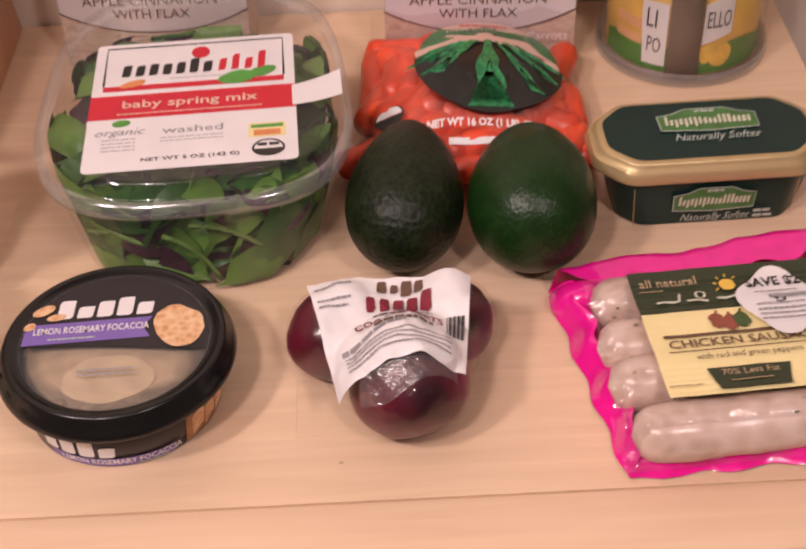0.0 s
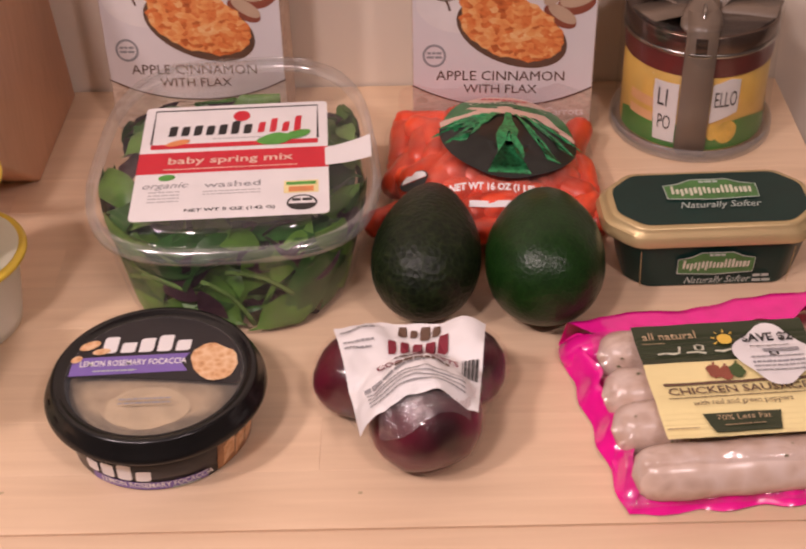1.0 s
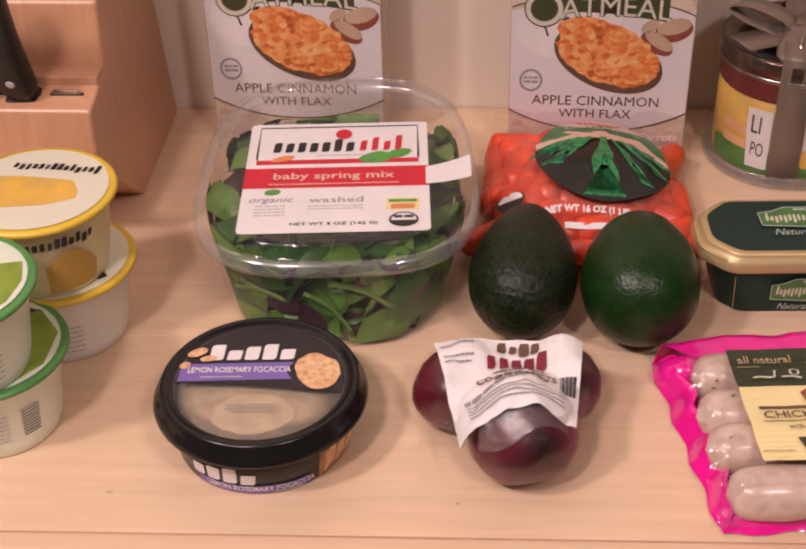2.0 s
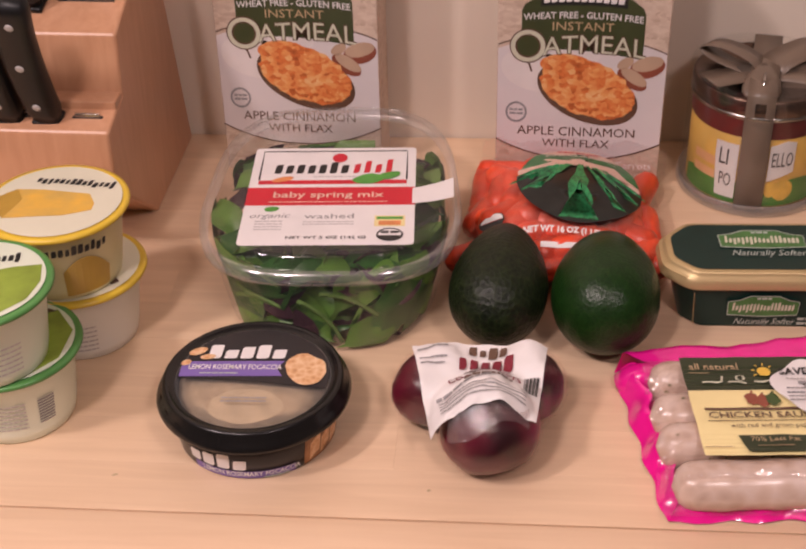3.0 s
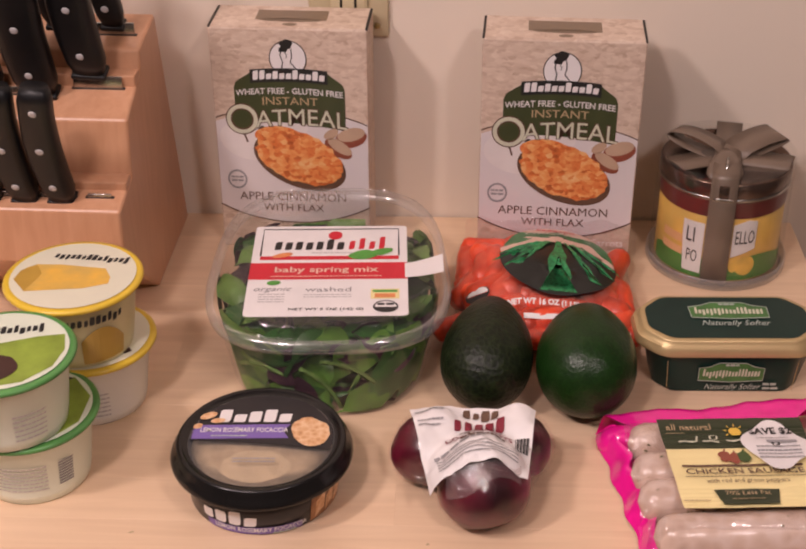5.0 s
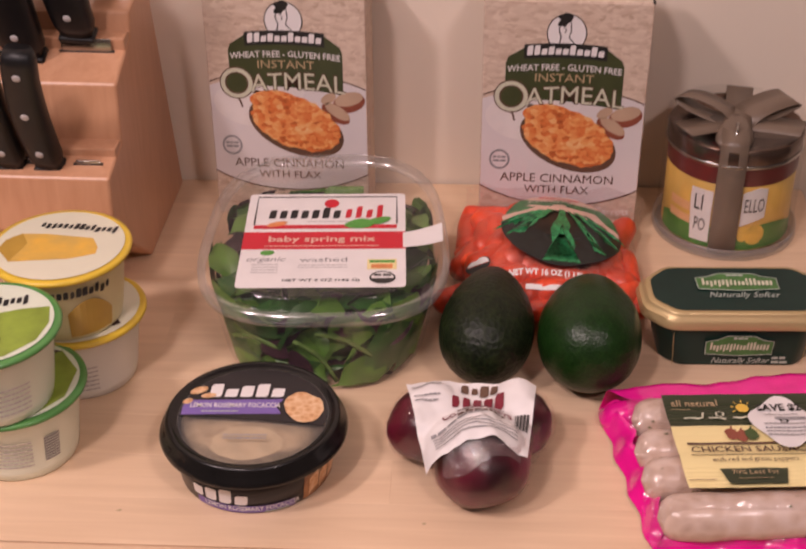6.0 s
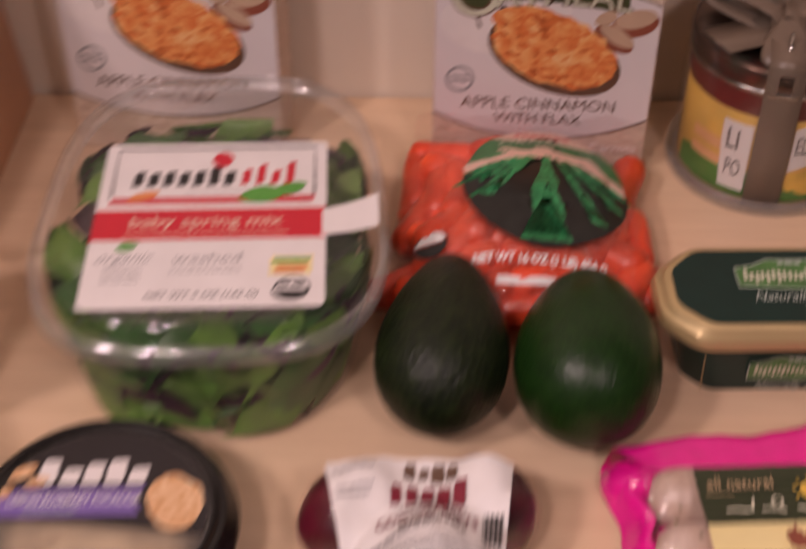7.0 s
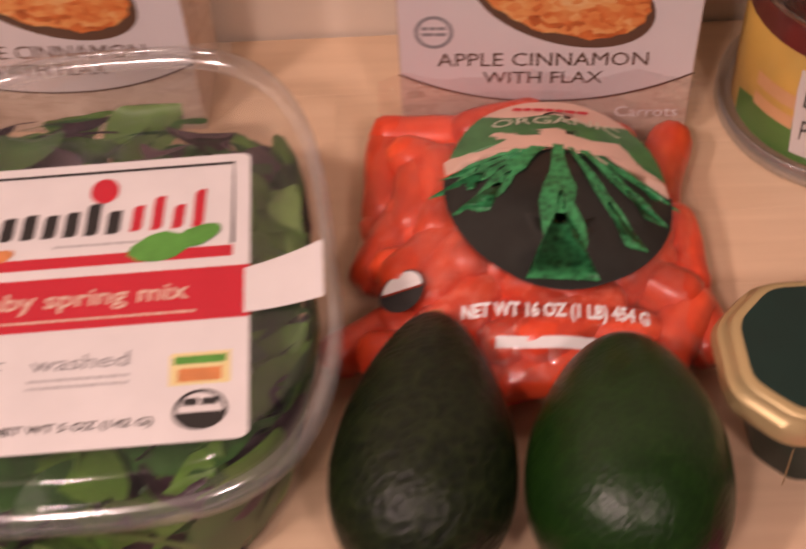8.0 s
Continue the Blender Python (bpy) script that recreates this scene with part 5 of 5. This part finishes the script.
    part("small_print", merge(bars(Q, cu - 0.012, cu + 0.010, cv + 0.0060, 0.0012, 3, 0.0046), bars(Q, cu - 0.006, cu + 0.014, cv + 0.0012, 0.0026, 4, 0.0046, 0.02), *[bars(Q, cu - 0.014, cu + 0.015, cv - 0.0040 - 0.0034 * k, 0.0011, 50 + k, 0.0046) for k in range(4)]), M_GREY, coupon, smooth=False)
    # pale lettering marks on the film edge
    E = lambda u, v, h: (u, v + 0.1 * u + 0.004, 0.0115 + h)
    part("edge_print", merge(bars(E, -0.005, 0.012, Y - 0.0085, 0.0035, 2, 0.0005), bars(E, 0.030, 0.052, Y - 0.0080, 0.0050, 3, 0.0005)), M_PINKINK, s, smooth=False)
    return s


sausages()


# ---- bag of baby carrots ----
def carrot_bag():
    s = thing("carrot_bag", pose(0.004, 0.003, 0.0, 0, 0, -3), "clear printed bag of orange baby carrots leaning on the carton", "carrots")
    rnd = random.Random(21)

    def carrot(length, r, seed):
        n, m = 14, 10
        vs, fs = [], []
        for j in range(n + 1):
            t = j / n
            e = min(t, 1 - t) * length / r
            k = math.sqrt(max(0.0, 1 - (1 - min(e, 1)) ** 2)) * (1 + 0.05 * math.sin(seed + 9 * t)) * (1 - 0.12 * t)
            for i in range(m):
                a = 2 * math.pi * i / m
                vs.append(((t - 0.5) * length, r * k * math.cos(a) + 0.002 * math.sin(3 * t + seed), r * k * math.sin(a)))
        for j in range(n):
            for i in range(m):
                fs.append((j * m + i, j * m + (i + 1) % m, (j + 1) * m + (i + 1) % m, (j + 1) * m + i))
        me = bpy.data.meshes.new("carrot")
        me.from_pydata(vs, [], fs)
        me.materials.append(M_CARROT)
        me.polygons.foreach_set("use_smooth", [True] * len(me.polygons))
        return me

    kinds = [carrot(0.060, 0.0112, 1), carrot(0.052, 0.0104, 2), carrot(0.056, 0.0118, 3), carrot(0.046, 0.0104, 4)]

    def height(x, y):
        # plump in the middle, thin at the sealed ends
        a = min(max((x + 0.020) / 0.147, 0), 1)
        b = min(max((y + 0.160) / 0.150, 0), 1)
        return 0.006 + 0.044 * (math.sin(math.pi * a) ** 0.45) * (math.sin(math.pi * (0.06 + 0.80 * b)) ** 0.5)

    def put(x, y, z, turn, k, tip=0.0):
        c = new("carrot", kinds[k])
        c.parent = s
        c.matrix_basis = pose(x, y, z, 0, tip, turn)

    # the ones that show at the edge, then the rest
    for x, y, turn, k in ((-0.006, -0.045, 95, 0), (0.010, -0.022, 5, 1), (-0.004, -0.085, 70, 2), (0.016, -0.098, 55, 0), (-0.008, -0.128, 40, 1), (0.022, -0.128, 50, 2), (0.042, -0.020, 15, 3), (0.115, -0.040, 80, 0), (0.118, -0.085, 100, 1), (0.110, -0.130, 60, 2), (0.060, -0.150, 20, 1), (0.090, -0.150, 160, 0), (0.030, -0.152, 0, 3), (0.006, -0.062, 88, 2), (0.122, -0.118, 95, 3)):
        put(x, y, max(height(x, y) - 0.0125, 0.0105), turn, k)
    for _ in range(62):
        x, y = rnd.uniform(0.004, 0.108), rnd.uniform(-0.142, -0.034)
        h = height(x, y)
        put(x, y, rnd.uniform(0.011, max(h - 0.012, 0.012)), rnd.uniform(0, 180), rnd.randrange(4), rnd.uniform(-8, 8))

    def bag(u, v, h):
        # u from 0 to 0.147 across, v from 0 to 0.15 up the bag
        x, y = -0.020 + u, -0.160 + v
        z = height(x, y) + 0.0022 + 0.0016 * rough_noise(x, y, 0.7, 55) + h
        return x, y, z

    part("film", grid(lambda a, b: bag(a * 0.147 + 0.004 * math.sin(11 * b), b * 0.15, 0) if 0 < a < 1 else (bag(a * 0.147 + 0.004 * math.sin(11 * b), b * 0.15, 0)[0], -0.160 + 0.15 * b, 0.003), 48, 44), M_FILM, s, "clear glossy printed film")
    # the sealed end stands up against the carton
    part("sealed_end", grid(lambda a, b: (-0.012 + 0.146 * a, -0.011 + 0.004 * b + 0.002 * math.sin(9 * a), 0.016 + 0.023 * b + 0.006 * math.sin(3.1 * a) + 0.003 * math.sin(17 * a)), 30, 4), M_FILM, s)
    # oval field picture
    cu, cv = 0.0860, 0.083

    def pic(name, pts, material, h):
        # split into a fan of small triangles so that it follows the film
        c = (sum(p[0] for p in pts) / len(pts), sum(p[1] for p in pts) / len(pts))
        n, rings = len(pts), 6
        vs = [tuple(bag(*c, h))]
        fs = []
        for r in range(1, rings + 1):
            for p in pts:
                q = r / rings
                vs.append(tuple(bag(c[0] + (p[0] - c[0]) * q, c[1] + (p[1] - c[1]) * q, h)))
        for k in range(n):
            fs.append((0, 1 + k, 1 + (k + 1) % n))
        for r in range(rings - 1):
            for k in range(n):
                a, b = 1 + r * n + k, 1 + r * n + (k + 1) % n
                fs.append((a, b, b + n, a + n))
        return part(name, (vs, fs), material, s)

    ell = lambda a0, a1, n=24, ru=0.0465, rv=0.0520: [(cu + ru * math.cos(radians(a0 + (a1 - a0) * k / n)), cv + rv * math.sin(radians(a0 + (a1 - a0) * k / n))) for k in range(n + 1)]
    pic("picture_sky", ell(28, 152), M_SKYP, 0.0010)
    pic("picture_hill", ell(12, 48, 8) + [(cu, cv + 0.041)] + ell(132, 168, 8) + [(cu - 0.02, cv + 0.026), (cu, cv + 0.029), (cu + 0.02, cv + 0.026)], M_HILL, 0.0013)
    pic("picture_stripe", [(cu + 0.045, cv + 0.009), (cu + 0.026, cv + 0.025), (cu, cv + 0.030), (cu - 0.026, cv + 0.026), (cu - 0.047, cv + 0.013), (cu - 0.046, cv + 0.004), (cu - 0.026, cv + 0.016), (cu, cv + 0.022), (cu + 0.026, cv + 0.016), (cu + 0.046, cv + 0.001)], M_SKYP, 0.0017)
    pic("picture_soil", ell(178, 362, 30) + [(cu + 0.026, cv + 0.014), (cu, cv + 0.020), (cu - 0.026, cv + 0.014)], M_SOIL, 0.0014)
    for lo, hi, w0, w1, depth in ((0.000, 0.000, 0.002, 0.0120, -0.048), (-0.036, -0.008, 0.003, 0.0065, -0.016), (-0.044, -0.014, 0.004, 0.0080, -0.002), (-0.042, -0.020, 0.004, 0.0060, 0.008), (0.030, 0.005, 0.001, 0.0040, -0.030), (0.040, 0.010, 0.002, 0.0050, -0.012), (0.0445, 0.016, 0.003, 0.0055, 0.002)):
        left = [(cu + hi + (lo - hi) * k / 8 - (w0 + (w1 - w0) * k / 8) * (1 + 0.25 * math.sin(5 * k)), cv + 0.019 - abs(hi) * 0.3 + (depth - 0.019) * k / 8) for k in range(9)]
        right = [(cu + hi + (lo - hi) * k / 8 + (w0 + (w1 - w0) * k / 8) * (1 + 0.25 * math.cos(4 * k)), cv + 0.019 - abs(hi) * 0.3 + (depth - 0.019) * k / 8) for k in range(8, -1, -1)]
        pic("picture_furrow", left + right, M_FIELD, 0.0018)
    B = lambda u, v, h: bag(u, v, h)
    part("picture_rim", stroke(B, ell(178, 362, 40), 0.0009, 0.0019), M_INK, s)
    part("lettering", words("ORGANIC", 0.0080, B, cu, cv + 0.035, 0.0022, wide=1.5, arc=-6), M_CREAM, s, smooth=False)
    part("small_print", bars(B, cu - 0.018, cu + 0.014, cv + 0.0435, 0.0022, 4, 0.002), M_RED, s, smooth=False)
    part("seal", merge(oval(B, 0.0235, 0.0345, 0.0092, 0.0092, 0, 0.0044, 26, 0.86), poly(B, [(0.0235 + 0.0085 * math.cos(math.pi + math.pi * k / 12), 0.034 + 0.0085 * math.sin(math.pi + math.pi * k / 12)) for k in range(13)], 0.0046)), M_INK, s, smooth=False)
    part("seal", poly(B, [(0.0235 + 0.008 * math.cos(math.pi * k / 12), 0.035 + 0.008 * math.sin(math.pi * k / 12)) for k in range(13)], 0.0045), M_WHITE, s, smooth=False)
    part("lettering", words("NET WT 16 OZ (1 LB) 454 G", 0.0068, B, 0.083, 0.0215, 0.0034, wide=0.86, bold=0.0003), M_WHITE, s, smooth=False)
    part("white_stripe", rect(B, 0.060, 0.112, 0.0090, 0.0130, 0.0026, 20), M_PAPER, s, smooth=False)
    S2 = lambda u, v, h: (u, -0.0125 - h, 0.022 + v)
    part("lettering", words("Carrots", 0.009, S2, 0.108, 0.004, 0.0006), M_WHITE, s, smooth=False)
    return s


carrot_bag()


# ---- yogurt cups in two stacks ----
def yogurt(m, label, cup, rim, foil, pictures, group="yogurt cups in two stacks", side=None):
    s = thing("yogurt_cup", m, label, "yogurt cup", group)
    part("cup", turned([(0.0345, 0.0), (0.0360, 0.0010), (0.0375, 0.0085), (0.0425, 0.0480), (0.0455, 0.0505), (0.0470, 0.0525)], 56), cup, s)
    part("foil_rim", turned([(0.0478, 0.0515), (0.0486, 0.0528), (0.0482, 0.0545), (0.0460, 0.0550), (0.0436, 0.0548), (0.0400, 0.0546)], 56, False, True), rim, s, "coloured foil rim")
    F = flat_xy(0.0549)
    part("foil_lid", oval(F, 0, 0, 0.0438, 0.0438, 0, 0.0006, 48), foil, s, "printed foil lid", False)
    for name, mesh, material in pictures(F):
        part(name, mesh, material, s, smooth=False)
    C = wrapped(0.0362, 0.145)
    for name, mesh, material in (side(C) if side else []):
        part(name, mesh, material, s, smooth=False)
    return s


def loaf_lid(F):
    return [("fruit_picture", poly(F, [(-0.036, 0.004), (-0.030, 0.010), (-0.012, 0.012), (0.020, 0.011), (0.027, 0.000), (0.028, -0.008), (0.012, -0.017), (-0.010, -0.022), (-0.026, -0.026), (-0.038, -0.012)], 0.0008), M_LOAF),
            ("crust_picture", poly(F, [(-0.038, 0.000), (-0.030, 0.010), (-0.022, -0.002), (-0.026, -0.026), (-0.039, -0.012)], 0.0010), M_CARAMEL),
            ("brand_mark", mark(F, -0.022, 0.033, 0.0235, 0.0075, 0.0010, 7, 0.0009, 1, thin=True), M_INK)]


def loaf_side(C):
    return [("brand_mark", mark(C, -0.002, 0.042, 0.0405, 0.0075, 0.0010, 6, 0.0006, 1, thin=True), M_INK), ("small_print", merge(bars(C, -0.010, 0.004, 0.020, 0.0025, 8, 0.0006), bars(C, -0.010, 0.002, 0.015, 0.0018, 9, 0.0006)), M_TAN), ("fruit_picture", grid(lambda a, b: C(0.014 + 0.030 * a, 0.004 + 0.030 * b * (0.4 + 0.6 * math.sin(math.pi * (0.15 + 0.8 * a))), 0.0006), 8, 4), M_CARAMEL)]


def caramel_lid(F):
    return [("fruit_picture", oval(F, -0.006, -0.020, 0.036, 0.019, 4, 0.0008, 28), M_CARAMEL), ("fruit_picture", oval(F, 0.014, 0.010, 0.013, 0.013, 0, 0.0009, 20), M_LOAF), ("dark_picture", stroke(F, [(0.019, -0.003), (0.028, -0.006), (0.037, -0.014)], 0.006, 0.0011), M_CHERRY)]


def lime_lid(F):
    return [("fruit_picture", poly(F, [(-0.040, -0.002), (-0.022, 0.004), (0.000, 0.008), (0.024, 0.012), (0.0405, 0.012), (0.041, -0.006), (0.034, -0.024), (0.016, -0.038), (-0.008, -0.041), (-0.030, -0.030)], 0.0008), M_LIME), ("fruit_picture", oval(F, -0.012, -0.012, 0.013, 0.014, 0, 0.0010, 24), M_LEAFINK), ("dark_picture", oval(F, 0.000, -0.020, 0.012, 0.013, -20, 0.0012, 20, rag=0.1), M_CHERRY), ("brand_mark", mark(F, -0.030, 0.027, 0.0220, 0.0085, 0.0011, 7, 0.0009, 1, thin=True), M_INK)]


def lime_flat(F):
    return [("fruit_picture", poly(F, [(0.000, -0.030), (0.010, 0.020), (0.030, 0.030), (0.042, 0.006), (0.036, -0.022), (0.018, -0.038)], 0.0008), M_LIME), ("dark_picture", poly(F, [(-0.005, 0.036), (0.014, 0.037), (0.030, 0.028), (0.006, 0.022)], 0.0010), M_CHERRY)]


def bar_side(C):
    return [("barcode", merge(*[rect(C, 0.019, 0.029, 0.014 + 0.0024 * k, 0.0154 + 0.0024 * k, 0.0006, 3) for k in range(9)]), M_GREY), ("small_print", merge(*[bars(C, -0.020, 0.012, 0.014 + 0.0034 * k, 0.0012, 60 + k, 0.0006) for k in range(7)]), M_PALEINK)]


def bar_only(C):
    return [("barcode", merge(*[rect(C, -0.012, -0.004, 0.010 + 0.0024 * k, 0.0114 + 0.0024 * k, 0.0006, 3) for k in range(8)]), M_GREY), ("small_print", merge(*[bars(C, 0.006, 0.026, 0.010 + 0.0040 * k, 0.0013, 80 + k, 0.0006) for k in range(6)]), M_PALEINK)]


yogurt(pose(-0.2816, -0.2136, 0.0, 0, 0, -12), "white yogurt cup with a yellow-edged foil lid under another cup", M_CUPWHITE, M_RIMYELLOW, M_FOILCREAM, caramel_lid, side=bar_only)
yogurt(pose(-0.2840, -0.2210, 0.0556, 0, 0, -6), "pale yellow yogurt cup with a yellow-edged foil lid, stacked", M_CUPYELLOW, M_RIMYELLOW, M_FOILCREAM, loaf_lid, side=loaf_side)
yogurt(pose(-0.3031, -0.3005, 0.0, 0, 0, 10), "mint white yogurt cup with a green foil lid under another cup", M_CUPMINT, M_RIMGREEN, M_FOILMINT, lime_flat, side=bar_side)
yogurt(pose(-0.3079, -0.3153, 0.0556, 0, 0, 12), "mint white yogurt cup with a green-edged foil lid, stacked", M_CUPMINT, M_RIMGREEN, M_FOILMINT, lime_lid, side=bar_only)


# ---- knife block ----
def knife_block():
    s = thing("knife_block", pose(-0.2645, -0.003, 0.0, 0, 0, -1.3), "stepped wooden knife block holding black-handled knives", "knife block")
    W = 0.145
    prof = [(0.071, 0.0), (0.022, 0.214), (-0.036, 0.206), (-0.041, 0.188), (-0.091, 0.171), (-0.097, 0.126), (-0.138, 0.118), (-0.142, 0.074), (-0.052, 0.0)]
    bm = bmesh.new()
    a = [bm.verts.new((0, y, z)) for y, z in prof]
    b = [bm.verts.new((-W, y, z)) for y, z in prof]
    bm.faces.new(a)
    bm.faces.new(b[::-1])
    n = len(prof)
    for k in range(n):
        bm.faces.new((a[k], b[k], b[(k + 1) % n], a[(k + 1) % n]))
    bmesh.ops.recalc_face_normals(bm, faces=bm.faces)
    bmesh.ops.bevel(bm, geom=bm.edges, offset=0.0025, segments=3, profile=0.5, affect="EDGES")
    part("wood_body", bm, M_BLOCK, s, smooth=False)

    def handle(x, y, z, tilt, length, wide, thick, lean=0.0):
        h = part("handle", grid(lambda a, b: (0, 0, 0), 1, 1), M_KNIFE, s)
        rings = []
        for k in range(13):
            t = k / 12
            w = wide * (0.80 + 0.22 * math.sin(math.pi * (0.15 + 0.75 * t)) + 0.18 * max(0, t - 0.75) * 2)
            e = 1.0 if 0.03 < t < 0.96 else 0.82
            rings.append((thick * e, w * e * 0.5, t * length, 0, 0.006 * math.sin(3.0 * t) + 0.004 * t * t, 3.4))
        vs, fs = loft(rings, 20)
        me = h.data
        me.clear_geometry()
        me.from_pydata(vs, [], fs)
        me.polygons.foreach_set("use_smooth", [True] * len(me.polygons))
        h.matrix_basis = pose(x, y, z, tilt, lean, 0) @ Matrix.Rotation(radians(90), 4, "Z")
        for t in (0.16, 0.5, 0.84):
            for sx in (1, -1):
                part("rivet", loft([(0.0030, 0.0030, thick - 0.0008, 0, 0, 2), (0.0030, 0.0030, thick + 0.0003, 0, 0, 2), (0.002, 0.002, thick + 0.0005, 0, 0, 2)], 12), M_PALEINK, h).matrix_basis = Matrix.Translation((0, 0.006 * math.sin(3.0 * t) + 0.004 * t * t, t * length)) @ Matrix.Rotation(radians(90 * sx), 4, "Y")
        part("bolster", block(-thick * 0.9, thick * 0.9, -wide * 0.42, wide * 0.42, -0.004, 0.0005, 0.0015), M_KNIFE, h)
        return h

    # slots along the steps, each with the steel of its blade
    def slot(x0, x1, y, z, steel):
        part("slot", block(x0, x1, y - 0.0015, y + 0.0015, z - 0.003, z + 0.0006, 0.0004), M_DARK, s)
        if steel:
            part("blade", block(x0 + 0.002, x1 - 0.002, y - 0.0009, y + 0.0009, z - 0.004, z + steel, 0.0003), M_STEEL, s)

    for x0, x1, y, z, steel in ((-0.030, -0.008, -0.122, 0.1212, 0.003), (-0.070, -0.036, -0.122, 0.1212, 0.003), (-0.110, -0.076, -0.122, 0.1212, 0.003), (-0.050, -0.008, -0.058, 0.1822, 0.010), (-0.100, -0.062, -0.066, 0.1795, 0.006), (-0.040, -0.006, -0.014, 0.2092, 0.010)):
        slot(x0, x1, y, z, steel)
    # low ledges across the steps
    part("ledge", block(-0.1445, -0.0006, -0.113, -0.0965, 0.1215, 0.1290, 0.0012), M_BLOCK, s, smooth=False)
    part("ledge", block(-0.1445, -0.0006, -0.056, -0.0405, 0.181, 0.1920, 0.0012), M_BLOCK, s, smooth=False)
    # lower step, middle step and top row of knives, broad side to the front
    for x in (-0.0470, -0.0750, -0.1030, -0.1310):
        handle(x, -0.124, 0.122, 20, 0.112, 0.0250, 0.0085, 5)
    handle(-0.034, -0.058, 0.197, 17, 0.125, 0.032, 0.0090, 3)
    handle(-0.073, -0.066, 0.184, 17, 0.125, 0.036, 0.0090, 4)
    handle(-0.115, -0.066, 0.184, 17, 0.125, 0.036, 0.0090, 4)
    handle(-0.024, -0.014, 0.219, 14, 0.11, 0.022, 0.008, 2)
    handle(-0.066, -0.014, 0.219, 14, 0.11, 0.026, 0.009, 2)
    handle(-0.108, -0.014, 0.219, 14, 0.11, 0.026, 0.009, 2)
    return s


knife_block()


# ---- wooden counter top ----
top = tagged(part("counter_top", block(-1.0, 0.2895, -0.3900, 0.074, -0.036, -0.0012, 0.002), M_EDGE, None, smooth=False), "pale maple butcher-block counter top with faint staves", "counter", kind="structure")
rnd = random.Random(5)
shared = {}
y, rows_n = -0.3895, 11
pitch = (0.0735 + 0.3895) / rows_n
for r in range(rows_n):
    x = -1.0 - rnd.uniform(0, 0.3)
    while x < 0.289:
        w = rnd.choice((0.30, 0.38, 0.46, 0.55))
        x0, x1 = max(x, -0.999), min(x + w, 0.2885)
        if x1 - x0 > 0.02:
            key = round(x1 - x0, 3)
            if key not in shared:
                bm = block(0.00002, x1 - x0 - 0.00002, 0.00002, pitch - 0.00002, -0.0012, 0.0, 0.00008, 1)
                me = bpy.data.meshes.new("stave")
                bm.to_mesh(me)
                bm.free()
                me.materials.append(M_TABLE)
                shared[key] = me
            ob = new("stave", shared[key])
            ob.parent = top
            ob.location = (x0, y + r * pitch, 0)
        x += w
edge = tagged(part("counter_edge", block(-1.0, 0.2895, -0.430, -0.3901, -0.040, -0.0003, 0.0016, 3), M_EDGE, None), "rounded maple front edge of the counter", "counter edge", kind="structure")
tagged(part("counter_front", block(-1.0, 0.28, -0.41, 0.07, -0.9, -0.042, 0.002), M_EDGE, None, smooth=False), "wooden cabinet front under the counter", "cabinet", kind="structure")
for sx, sy, a, b in ((-0.2255, -0.3600, 0.0022, 0.0009), (-0.0321, -0.3648, 0.0014, 0.0010)):
    part("scratch", oval(flat_xy(0.0001), sx, sy, a, b, 20, 0.0001, 14, rag=0.25, seed=3), M_TAN, top, "small dark nick", False)
